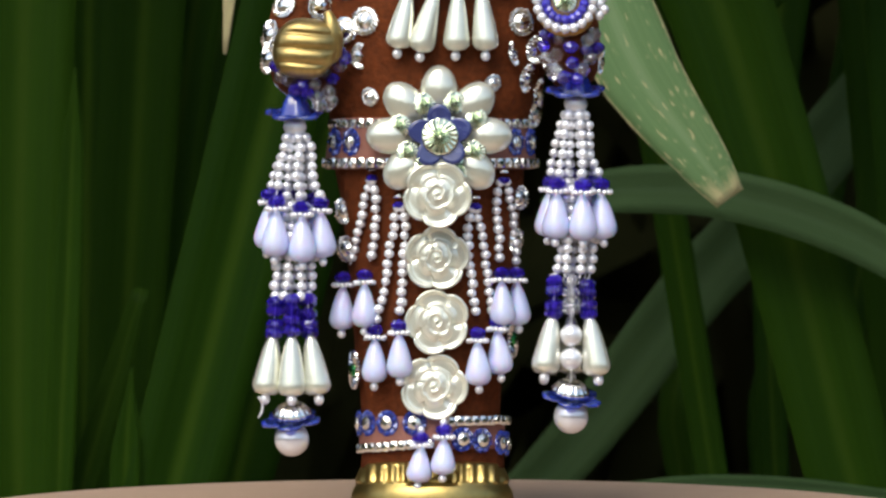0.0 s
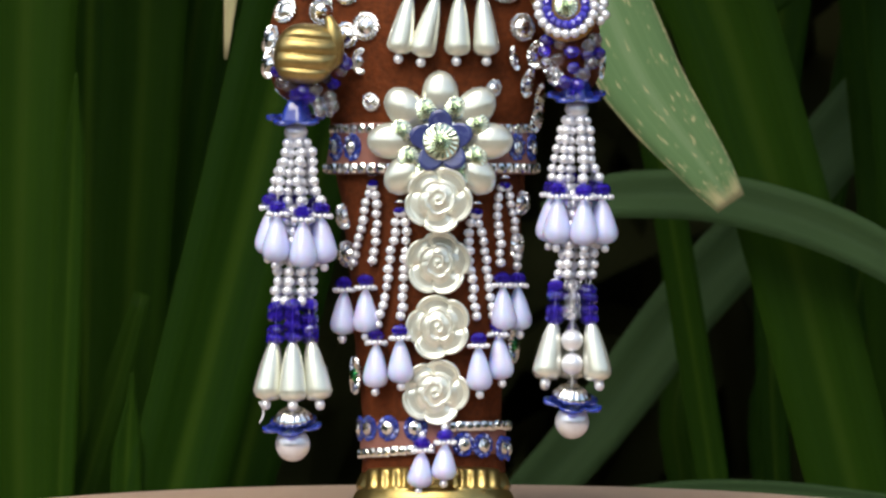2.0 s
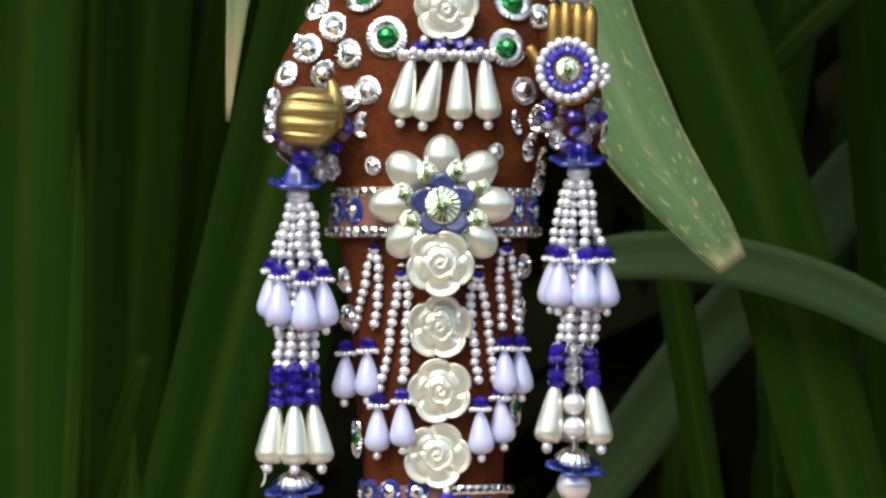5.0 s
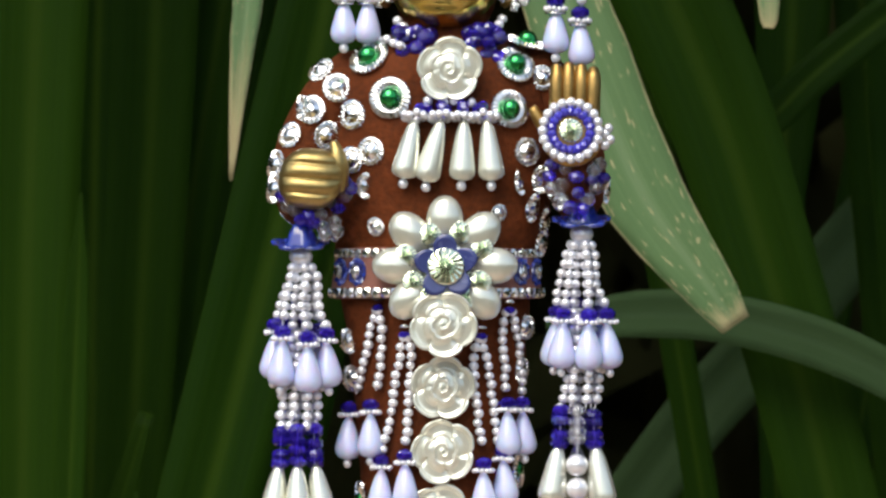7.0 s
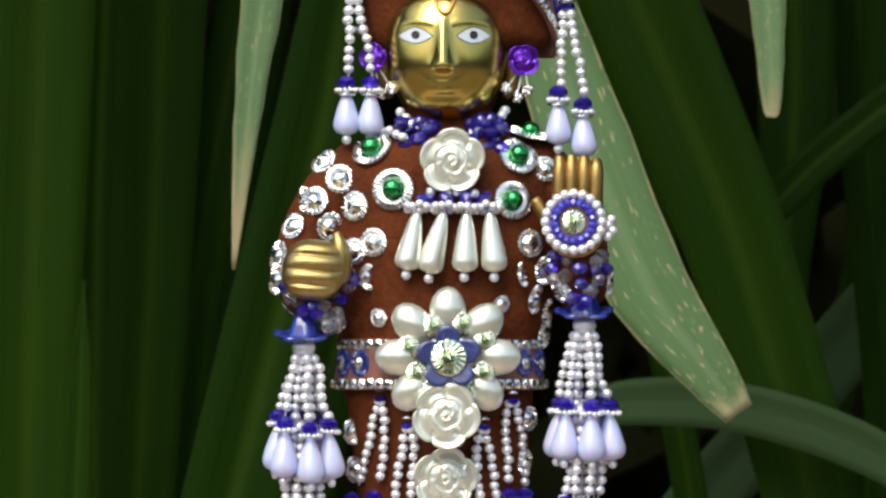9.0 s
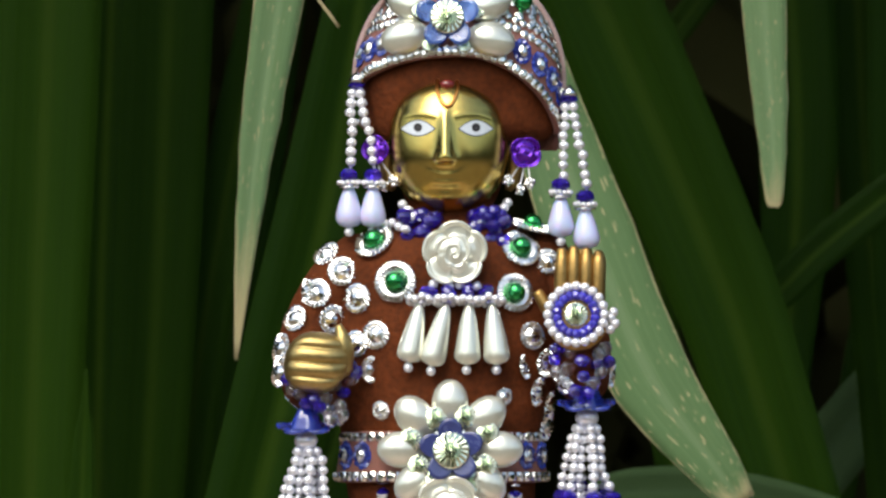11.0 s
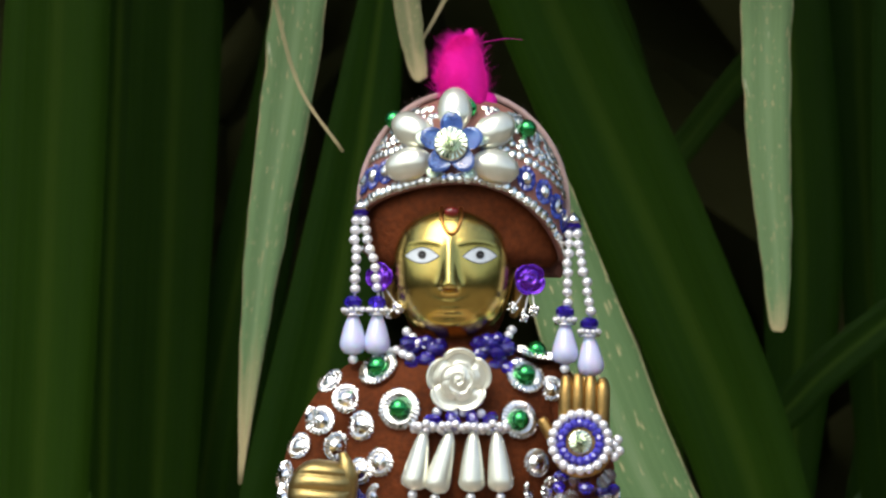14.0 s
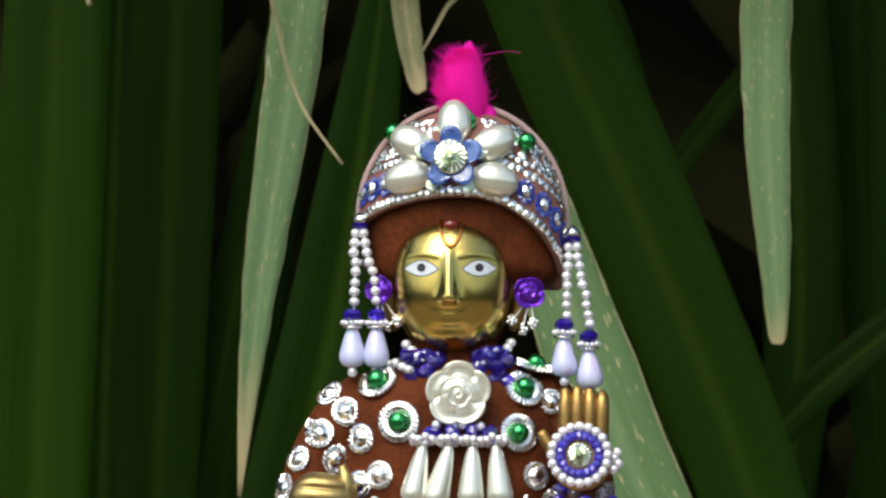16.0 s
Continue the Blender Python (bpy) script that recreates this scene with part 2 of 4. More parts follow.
def ribbed_disc(name, material, ribs=26, hole=0.62, deep=0.06):
    """A stamped foil disc: a corded rim of fine radial ribs, sunk towards its middle."""
    s, rows = Shape(), []
    inner = hole + 0.12 * (1 - hole)
    for r, h, k in ((0.97, -0.05, 0), (1.0, 0.04, deep * 0.6), (0.94, 0.13, deep), (0.5 * (0.9 + inner), 0.16, deep), (inner, 0.10, deep * 0.6), (hole, 0.02, 0), (0.1, 0.02, 0), (0.02, 0.02, 0)):
        rows.append([((r + 0.03 * (j % 2) * (r > 0.9)) * math.cos(math.pi * j / ribs), (r + 0.03 * (j % 2) * (r > 0.9)) * math.sin(math.pi * j / ribs), h + (k if j % 2 else -k)) for j in range(2 * ribs)])
    s.grid(rows, cap=True, smooth=False)
    return s.mesh(name, [material])


def checker_stone(name, material):
    """A flat-cut dome of square facets, radius 1."""
    s, n = Shape(), 4
    pts = []
    for i in range(n + 1):
        line = []
        for j in range(n + 1):
            x, y = 2 * i / n - 1, 2 * j / n - 1
            k = max(abs(x), abs(y)) / max(1e-6, math.hypot(x, y)) if x or y else 1
            x, y = x * k, y * k
            line.append((x, y, 0.08 + 0.42 * (1 - x * x - y * y)))
        pts.append(line)
    s.grid(pts, wrap=False, smooth=False)
    rim = [2 * 0 + j for j in range(n)] + [i * (n + 1) + n for i in range(n)] + [n * (n + 1) + n - j for j in range(n)] + [(n - i) * (n + 1) for i in range(n)]
    o = len(s.v)
    s.v += [(s.v[q][0], s.v[q][1], -0.05) for q in rim]
    for k in range(len(rim)):
        m = (k + 1) % len(rim)
        s.add((rim[k], rim[m], o + m, o + k), 0, False)
    return s.mesh(name, [material])


def petals(name, material, count, inner=0.4, cup=0.25, thick=0.08, seg=60, point=0.7, back=0.0):
    """A moulded flower of rounded petals, radius 1, with thickness."""
    s, rows = Shape(), []
    for k, side in ((0, 1), (1, -1)):
        for q in ((0.06, 0.3, 0.6, 0.85, 1.0) if side == 1 else (1.0, 0.85, 0.5, 0.06)):
            ring = []
            for j in range(seg):
                a = 2 * math.pi * j / seg
                w = abs(math.cos(count * a / 2)) ** point
                r = q * (inner + (1 - inner) * w)
                h = cup * q * q + back * q - 0.10 * (1 - w) * q * side + (thick if side == 1 else 0)
                ring.append((r * math.cos(a), r * math.sin(a), h))
            rows.append(ring)
    s.grid(rows, cap=True)
    return s.mesh(name, [material])


def rose(name, material, lobes=5, turn=0.3, whorl=2.3):
    """A moulded rose cabochon: cupped outer petals with a raised rim, overlapping like a pinwheel, round a domed spiral heart."""
    s, rows, seg = Shape(), [], 140

    def step(x, mid, soft):
        return 1 / (1 + math.exp(-(x - mid) / soft))

    for i in range(66):
        q = 1 - i / 65 * 0.985
        ring = []
        for j in range(seg):
            a = 2 * math.pi * j / seg
            b = a + turn + 0.5 * (1 - q)
            lob = abs(math.cos(lobes * b / 2))
            ahead = (lobes * b / (2 * math.pi) + 0.5) % 1.0
            rim = 0.84 + 0.16 * lob ** 0.5 + 0.018 * math.sin(2 * a + turn * 5)
            edge = 0.60 + 0.035 * math.sin(3 * a + turn * 7)
            outer = step(q, edge, 0.012)
            dish = 0.19 + 0.15 * step(q, 0.88, 0.022) - 0.05 * step(q, 0.985, 0.008) + 0.055 * ahead - 0.10 * (1 - lob) ** 4
            turns = whorl * (q / 0.60) ** 0.8 - a / (2 * math.pi) + 0.10 * math.sin(2 * a + turn * 9)
            fold = (0.5 + 0.5 * math.cos(2 * math.pi * turns)) ** 3
            heart = 0.26 + 0.17 * (1 - (q / 0.62) ** 2) + 0.10 * fold * (0.75 + 0.25 * math.sin(3 * a + 6 * q + turn))
            ring.append((q * rim * math.cos(a), q * rim * math.sin(a), dish * outer + heart * (1 - outer)))
        rows.append(ring)
    rows.insert(0, [(0.95 * x, 0.95 * y, 0.0) for x, y, z in rows[0]])
    s.grid(rows, cap=True)
    return s.mesh(name, [material])


PLACE = {}


def thing(name, at, label, category, group="", kind=""):
    ob = new(name)
    ob.location = at
    PLACE[ob.name] = Matrix.Translation(at)
    return tagged(ob, label, category, group, kind)


def put(name, mesh, at, scale=1.0, turn=None, parent=None, label=""):
    """One mesh object at a world place. scale: units of the drawing, one number or three."""
    sc = (scale,) * 3 if isinstance(scale, (int, float)) else scale
    m = Matrix.Translation(at) @ (turn.to_4x4() if turn else Matrix()) @ Matrix.Diagonal((sc[0] * U, sc[1] * U, sc[2] * U, 1))
    ob = new(name, mesh)
    if parent:
        ob.parent = parent
        ob.matrix_basis = PLACE[parent.name].inverted() @ m
    else:
        ob.matrix_basis = m
    PLACE[ob.name] = m
    if label:
        ob["label"] = label
    return ob


def part(name, shape, mats, parent, label=""):
    """A mesh whose vertices are in the world, as a part of a thing."""
    ob = new(name, shape.mesh(name, mats))
    ob.parent = parent
    ob.matrix_basis = PLACE[parent.name].inverted()
    PLACE[ob.name] = Matrix()
    if label:
        ob["label"] = label
    return ob


def tube(s, pts, slot=0, seg=12, n=24, world=False, flat=1.0):
    """A round-ended limb through rows of (u, v, d, radius)."""
    rows = spline(pts, n)
    cs = [Vector(r[:3]) if world else W(*r[:3]) for r in rows]
    rad = [max(r[3], 0.01) * (1 if world else U) for r in rows]
    out = []
    up = None
    for i, c in enumerate(cs):
        t = (cs[min(i + 1, n)] - cs[max(i - 1, 0)]).normalized()
        if up is None:
            up = t.orthogonal().normalized()
        up = (up - t * up.dot(t)).normalized()
        side = t.cross(up)
        for k in ((0.25, 0.7) if i == 0 else ()):
            out.append([c - t * rad[0] * (1 - k) * 0.9 + (up * math.cos(a) + side * math.sin(a)) * rad[0] * math.sin(math.acos(1 - k)) for a in np.arange(seg) * 2 * math.pi / seg])
        out.append([c + (up * math.cos(a) + side * math.sin(a) * flat) * rad[i] for a in np.arange(seg) * 2 * math.pi / seg])
        for k in ((0.7, 0.25) if i == n else ()):
            out.append([c + t * rad[n] * (1 - k) * 0.9 + (up * math.cos(a) + side * math.sin(a)) * rad[n] * math.sin(math.acos(1 - k)) for a in np.arange(seg) * 2 * math.pi / seg])
    s.grid(out, slot, cap=True)


def loft(s, rows, slot=0, seg=64, n=60, rough=0.0):
    """A body of oval sections: rows of (u, v, half width, half depth, d)."""
    out = []
    for u, v, a, b, d in spline(rows, n):
        ring = []
        for j in range(seg):
            t = 2 * math.pi * j / seg
            p = Vector((math.cos(t), 0, math.sin(t)))
            k = 1 + rough * noise.noise(Vector((u + a * p.x, v, d + b * p.z)) * 0.022)
            ring.append(W(u + a * k * p.x, v, d + b * k * p.z))
        out.append(ring)
    s.grid(out, slot, cap=True)


def egg(s, c, r, slot=0, lean=0.0, seg=28, rings=18, rough=0.0):
    out = []
    for i in range(rings + 1):
        f = math.pi * min(max(i / rings, 0.01), 0.99)
        ring = []
        for j in range(seg):
            a = 2 * math.pi * j / seg
            x, y, z = r[0] * math.sin(f) * math.cos(a), -r[1] * math.cos(f), r[2] * math.sin(f) * math.sin(a)
            k = 1 + rough * noise.noise(Vector((x, y, z)) * 0.03)
            x, y, z = x * k, y * k, z * k
            ring.append(W(c[0] + x * math.cos(lean) - y * math.sin(lean), c[1] + x * math.sin(lean) + y * math.cos(lean), c[2] + z))
        out.append(ring)
    s.grid(out, slot, cap=True)


FRONT = Matrix(((1, 0, 0), (0, 0, -1), (0, 1, 0)))  # lays a form's z towards the lens, its y upwards


def facing(n):
    """A turn that lays z along n and keeps y as upright as it can."""
    z = n.normalized()
    x = Vector((0, 0, 1)).cross(z)
    x = x.normalized() if x.length > 1e-4 else Vector((1, 0, 0))
    return Matrix((x, z.cross(x), z)).transposed()


def spun(n, a):
    return facing(n) @ Matrix.Rotation(a, 3, "Z")


# ---- table ----
table = thing("round_table", (0, -0.015, -0.72), "round tan table with a smooth rounded edge, standing on soil", "table")
prof = [(0.128 + 0.006 * math.cos(a), -0.009 + 0.009 * math.sin(a)) for a in np.linspace(-math.pi / 2, math.pi / 2, 11)]


def ring_part(name, rows, material, at, parent, seg=96):
    s = Shape()
    s.grid([[Vector(at) + Vector((r * math.cos(2 * math.pi * j / seg), r * math.sin(2 * math.pi * j / seg), h)) for j in range(seg)] for r, h in rows], cap=True)
    return part(name, s, [material], parent)


ring_part("tabletop", [(0.02, -0.018), *prof, (0.02, 0.0)], TABLE, (0, -0.015, 0), table)
ring_part("pedestal", [(0.09, -0.72), (0.09, -0.705), (0.03, -0.68), (0.022, -0.4), (0.028, -0.05), (0.06, -0.018)], TABLE, (0, -0.015, 0), table, 40)

# ---- the figure: one plain mesh of clay, brass and enamel ----
S = Shape()
C, G, WH, BK, RD, OR, GL, WB, FT = range(9)
loft(S, [(765, 872, 128, 88, 0), (765, 820, 126, 86, 0), (762, 700, 124, 86, 0), (764, 600, 138, 92, 0), (766, 480, 148, 98, 0),
         (764, 380, 158, 104, 0), (762, 310, 166, 110, 0), (762, 250, 172, 114, 0), (766, 190, 184, 118, 0), (770, 120, 196, 122, 0),
         (772, 40, 206, 122, 0), (774, -50, 204, 112, 0), (775, -110, 182, 98, 0), (776, -150, 130, 76, 0), (777, -178, 84, 52, 2), (778, -215, 70, 44, 2)], C, n=110, rough=0.03)
# arms
tube(S, [(618, -90, -5, 54), (574, -42, 0, 57), (534, 40, 8, 57), (530, 112, 36, 55), (540, 125, 80, 44), (545, 92, 118, 36)], C, 28, 44)
tube(S, [(930, -95, -5, 58), (975, -30, 0, 60), (1004, 50, 8, 56), (1012, 112, 36, 48), (1010, 100, 80, 40), (1006, 52, 104, 34)], C, 28, 44)
# closed hand: four fingers folded side by side, the thumb on top
rows = []
for i in range(49):
    y = -0.99 + 1.98 * i / 48
    ring = []
    for j in range(48):
        a = 2 * math.pi * j / 48
        q = (1 - abs(y) ** 2.8) ** (1 / 2.8)
        groove = 0.78 + 0.22 * abs(math.sin(2 * math.pi * (y + 1))) ** 0.45
        x = 58 * q * math.copysign(abs(math.cos(a)) ** 0.8, math.cos(a)) * (1 - 0.30 * max(0, y) ** 1.6 * (math.cos(a) > 0) - 0.12 * max(0, y) ** 2 * (math.cos(a) < 0) - 0.22 * max(0, -y) ** 2 * (math.cos(a) < 0))
        z = 46 * q * math.copysign(abs(math.sin(a)) ** 0.75, math.sin(a)) * (groove if math.sin(a) > 0 else 1)
        w = 54 * y + 1.2 * math.sin(math.pi * x / 58)
        ring.append(W(541 + x * 0.998 - w * 0.10, 87 + w + x * 0.04, 132 + z))
    rows.append(ring)
S.grid(rows, WB, cap=True)
tube(S, [(586, 96, 130, 19), (588, 66, 142, 19), (586, 44, 146, 14), (581, 26, 142, 8)], WB, 14, 16)
# raised hand: four upright fingers, a thumb, the palm
egg(S, (1004, 8, 118), (46, 66, 26), GL)
egg(S, (1007, -58, 114), (40, 56, 13), GL)
for i, u in enumerate((974, 995, 1017, 1039)):
    tube(S, [(u, 15, 122, 12), (u, -45, 126, 13), (u + 1, -88, 124, 13), (u + 1, -106 - 5 * math.sin(i * 1.1 + 0.5), 118, 10)], GL, 12, 14)
tube(S, [(985, 24, 120, 12), (950, -8, 124, 12), (934, -34, 124, 10)], GL, 12, 12)
# hair behind the head, under the helmet
loft(S, [(794, -505, 110, 50, -2), (794, -480, 146, 74, -2), (794, -430, 168, 88, -4), (794, -370, 171, 88, -6), (794, -328, 169, 82, -6), (794, -306, 158, 66, -8)], C, n=30, rough=0.05)
egg(S, (778, -250, -20), (92, 100, 60), C)
# feet on a rounded base, the toes as ribs on either side
rows = []
for v, a, b in spline([(818, 112, 80), (824, 124, 94), (838, 132, 108), (852, 137, 117), (858, 135, 115), (865, 139, 119), (874, 143, 123), (886, 144, 125), (897, 142, 123), (905, 138, 119)], 56):
    ring = []
    for k in range(200):
        t = 2 * math.pi * k / 200
        x = a * math.cos(t)
        rib = 0.5 + 0.5 * math.cos(2 * math.pi * (abs(x) - 52) / 20)
        toe = (1 if 40 < abs(x) < 130 and math.sin(t) > 0 else 0) * min(1, max(0, (857 - v) / 4)) * min(1, max(0, (v - 820) / 8))
        gap = math.exp(-(x / 38) ** 4) * (math.sin(t) > 0) * min(1, max(0, (862 - v) / 6))
        c = 1 - 0.10 * toe * (1 - rib) - 0.26 * gap
        ring.append(W(765 + x * (1 - 0.03 * toe * (1 - rib)), v, 8 + b * math.sin(t) * c))
    rows.append(ring)
S.grid(rows, FT, cap=True)
# head
HX, HY, RX, RY, RZ, HD = 774, -305, 107, 121, 94, 32


def brow_to_chin(y):
    """How far the face has rounded off at y: fuller towards the chin."""
    return abs(y / RY) ** 2.5 if y < 0 else abs(y / (RY + 9)) ** 2.9



def relief(x, y):
    """Raised and sunken forms of the face; x to the right, y down from its middle."""
    x -= -6
    t = min(max((y + 48) / 84, 0), 1)
    b = (6 + 21 * t ** 1.3) * math.exp(-abs(x / (8.5 + 7 * t)) ** 2.4) * (1 / (1 + math.exp((y - 38) / 3.6))) * (1 / (1 + math.exp((-52 - y) / 5)))
    b += 8 * math.exp(-((abs(x) - 14) / 7) ** 2 - ((y - 32) / 8) ** 2)
    b += 1.9 * math.exp(-((y + 49 - 9 * ((abs(x) - 46) / 40) ** 2) / 4.2) ** 2) * (14 < abs(x) < 86)
    b += 2.5 * math.exp(-((abs(x) - 52) / 26) ** 2 - ((y - 30) / 30) ** 2) - 2.2 * math.exp(-((abs(x) - 48) / 30) ** 2 - ((y + 26) / 18) ** 2)
    lip, s = math.exp(-(x / 32) ** 2), 5 * (x / 28) ** 2
    b += 3.2 * lip * math.exp(-((y - 61 + s) / 6) ** 2) + 3.8 * lip * math.exp(-((y - 73 + s) / 7.5) ** 2) - 2.4 * lip * math.exp(-((y - 66 + s) / 2.6) ** 2)
    b += 6 * math.exp(-(x / 24) ** 2 - ((y - 101) / 15) ** 2) - 3 * math.exp(-(x / 30) ** 2 - ((y - 86) / 6) ** 2)
    return b


def face(x, y, lift=0.0):
    k = max(0.0, 1 - (x / RX) ** 2 - brow_to_chin(y))
    return W(HX + x, HY + y, HD + RZ * math.sqrt(k) + relief(x, y) * min(1, k * 3) + lift)


rows = []
for i in range(91):
    f = math.pi * min(max(i / 90, 0.006), 0.994)
    ring = []
    for j in range(150):
        a = 2 * math.pi * j / 150
        y = -(RY if i < 45 else RY + 9) * math.cos(f)
        q = math.sqrt(1 - brow_to_chin(y))
        x, z = RX * q * math.sin(a), RZ * q * math.cos(a)
        jaw = 1 - 0.12 * max(0.0, y / RY) ** 2
        k = min(1, 3 * (z / RZ) ** 2) if z > 0 else 0
        ring.append(W(HX + x * jaw, HY + y, HD + z + relief(x, y) * k))
    rows.append(ring)
S.grid(rows, G, cap=True)


def almond(x0, y0, a, b, slot, lift):
    g = []
    for i in range(17):
        x = -a + 2 * a * i / 16
        h = b * max(0.02, 1 - abs(x / a) ** 1.9)
        g.append([face(x0 + x, y0 + h * k + 1.5 * (x / a) ** 2, lift) for k in (-1, -0.5, 0, 0.5, 1)])
    S.grid(g, slot, wrap=False)


for x0 in (-54, 49):
    almond(x0, -23, 31.2, 14.9, BK, 0.9)
    almond(x0, -23, 29.0, 13.2, WH, 1.8)
    S.grid([[face(x0 + r * math.cos(a), -24 + r * math.sin(a), 2.6) for a in np.linspace(0, 2 * math.pi, 20, endpoint=False)] for r in (7.5, 0.4)], BK)
tube(S, [(772 + x, HY + y, HD + RZ * math.sqrt(1 - ((x - 2) / RX) ** 2 - brow_to_chin(y)) + 3, 3.3) for x, y in ((-17, -107), (-18, -90), (-10, -69), (0, -62), (10, -69), (18, -90), (17, -107))], OR, 10, 30)
egg(S, (772, -405, 96), (13, 9, 8), RD)
# ears
tube(S, [(676, -300, 10, 10), (664, -270, 14, 13), (668, -235, 12, 13), (674, -222, 10, 8)], GL, 12, 14)
tube(S, [(880, -300, 10, 10), (892, -270, 14, 13), (888, -235, 12, 13), (882, -222, 10, 8)], GL, 12, 14)
figure_mesh = S.mesh("statue", [CLAY, BRASS, ENAMEL, BLACK, RED, ORANGE, GILT, WORN, FOOT])
figure = tagged(new("statue", figure_mesh), "terracotta statue with brass face, palms and feet, standing on the table", "statue")
SKIN = BVHTree.FromPolygons(S.v, S.f)


def on(u, v, tree=SKIN, lift=0.0):
    """The place and outward direction of the surface that lies at u, v."""
    eye = Vector((0, -DIST, HC))
    way = (W(u, v, 0) - eye).normalized()
    hit, nor, _, _ = tree.ray_cast(eye, way)
    if hit is None:
        hit, nor, _, _ = tree.find_nearest(W(u, v, 30))
    around = [nor]
    for a in range(6):
        h2, n2, _, _ = tree.ray_cast(eye, (W(u + 9 * math.cos(a), v + 9 * math.sin(a), 0) - eye).normalized())
        if h2 is not None and (h2 - hit).length < 0.004:
            around.append(n2)
    nor = sum((q if q.y < 0 else -q for q in around), Vector()).normalized()
    return hit + nor * lift * U, nor

# ---- shared forms of beads and stones ----
B_PEARL, B_CREAM, B_COBALT = ball("bead", PEARL), ball("pearl", CREAM, 20, 14), ball("cobalt_bead", COBALT, 8, 5, False, 0.8)
B_CRYSTAL, B_TINY = ball("crystal_bead", CRYSTAL, 9, 6, False, 0.9), ball("tiny_bead", PEARL, 8, 6)
B_BLUE = ball("blue_bead", ULTRA, 8, 5, False, 0.9)
B_BIG = ball("round_pearl", PEARL, 24, 16)
B_SILVER = ball("silver_bead", SILVER, 8, 6)
D_MILK, D_CREAM = teardrop("drop", MILK, 0.55), teardrop("long_drop", CREAM, 0.42, 22, 18, belly=0.82)
GEM, RAYS = gem("rhinestone", RHINE), ray_stone("ray_stone", STONE)
GEM_SQUARE = gem("square_stone", RHINE, 4)
GEM_SILVER, GEM_GREEN = checker_stone("mirror_stone", SILVER), ball("green_stone", GREEN, 14, 9)
SEQUIN, SEQUIN_BIG = ribbed_disc("sequin", SILVER, 18, 0.56, 0.12), ribbed_disc("large_sequin", SILVER, 25, 0.46, 0.075)
ROSE = rose("rose", NACRE)
ROSE_PURPLE = rose("purple_rose", PURPLE, 4, 0.5, 1.5)
STAR = petals("star", BLUEPALE, 5, 0.62, 0.14, 0.20, 70, 0.9)
STAR_HAT = petals("star", BLUESTAR, 5, 0.54, 0.16, 0.16, 70, 0.8)
BELL = petals("bell_petals", BLUE, 5, 0.68, 0.14, 0.12, 60, 0.6)
CONE = lathe("bell_cap", [(0.12, 1.0), (0.42, 0.86), (0.66, 0.5), (0.8, 0.15), (0.9, 0.0), (0.7, -0.05)], BLUE, 20, True, 5, 0.10)
FLUTED = lathe("fluted_bead", [(0.45, 0.62), (0.66, 0.5), (1.0, -0.1), (0.98, -0.5), (0.6, -0.6)], SILVER, 64, True, 16, 0.05)
CUP = lathe("bead_cap", [(0.1, 1.0), (0.5, 0.55), (0.95, 0.0), (0.6, -0.1)], SILVER, 14)
BLUE_RING = ribbed_disc("blue_setting", BLUE, 9, 0.52, 0.10)
SPACER = lathe("spacer", [(0.6, -0.3), (1.0, -0.25), (1.06, 0.0), (1.0, 0.25), (0.6, 0.3)], SILVER, 40, True, 20, 0.05)


def thread(parent, pts, r=1.4, n=14):
    s = Shape()
    tube(s, [(*p, r) for p in pts], 0, 6, n)
    return part("thread", s, [THREAD], parent)


def strung(parent, pts, r, mesh=B_PEARL, name="pearl_bead"):
    """Beads threaded one against the next along a hanging line; they belong to the thread."""
    th = thread(parent, pts)
    fine = spline(pts, 120)
    run, last, step = 0.0, fine[0], 1.86 * r
    due = step * 0.5
    for p in fine[1:]:
        run += float(np.linalg.norm(p - last))
        last = p
        if run >= due:
            k = r * random.uniform(0.93, 1.06)
            put(name, mesh, W(*(p + np.array([random.uniform(-2.1, 2.1), random.uniform(-0.8, 0.8), random.uniform(-1.5, 1.5)]))), (k * random.uniform(0.95, 1.08), k, k * random.uniform(0.88, 1.0)), Matrix.Rotation(random.uniform(0, 6), 3, "Z"), th)
            due += step
    return th


def collar(parent, u, v, d, R, r=4.6, n=12):
    for i in range(n):
        a = 2 * math.pi * (i + 0.3) / n
        put("tiny_bead", B_TINY, W(u + R * math.cos(a), v + random.uniform(-1, 1), d + R * math.sin(a)), r, None, parent)


def pendant(parent, u, v, d, length=80, r=22, lean=0.0, drop=D_MILK, end=8.0, blue=15.5, ring=17):
    """Blue bead, a collar of tiny beads, the drop and the bead under it. v: the collar's height."""
    if blue:
        put("cobalt_bead", B_COBALT, W(u, v - 13, d), (blue, blue, blue * 0.95), Matrix.Rotation(random.uniform(0, 3), 3, "Z"), parent)
    if ring:
        collar(parent, u, v, d, ring)
    t = Matrix.Rotation(lean, 3, "Y")
    put("drop", drop, W(u, v + 1, d), (r, r, length), t, parent)
    if end:
        put("end_bead", B_PEARL, W(u - math.sin(lean) * (length + end), v + length + end * 0.8, d), end, None, parent)


# ---- flower brooch and rose cabochons down the front ----
def star_stone(parent, mesh_star, at, n, R, r, lift, spin=0.0):
    put("star", mesh_star, at + n * lift * U, R, spun(n, spin), parent, "blue five-petalled setting")
    put("centre_stone", RAYS, at + n * (lift + R * 0.24) * U, r, facing(n), parent, "clear stone moulded with rays")


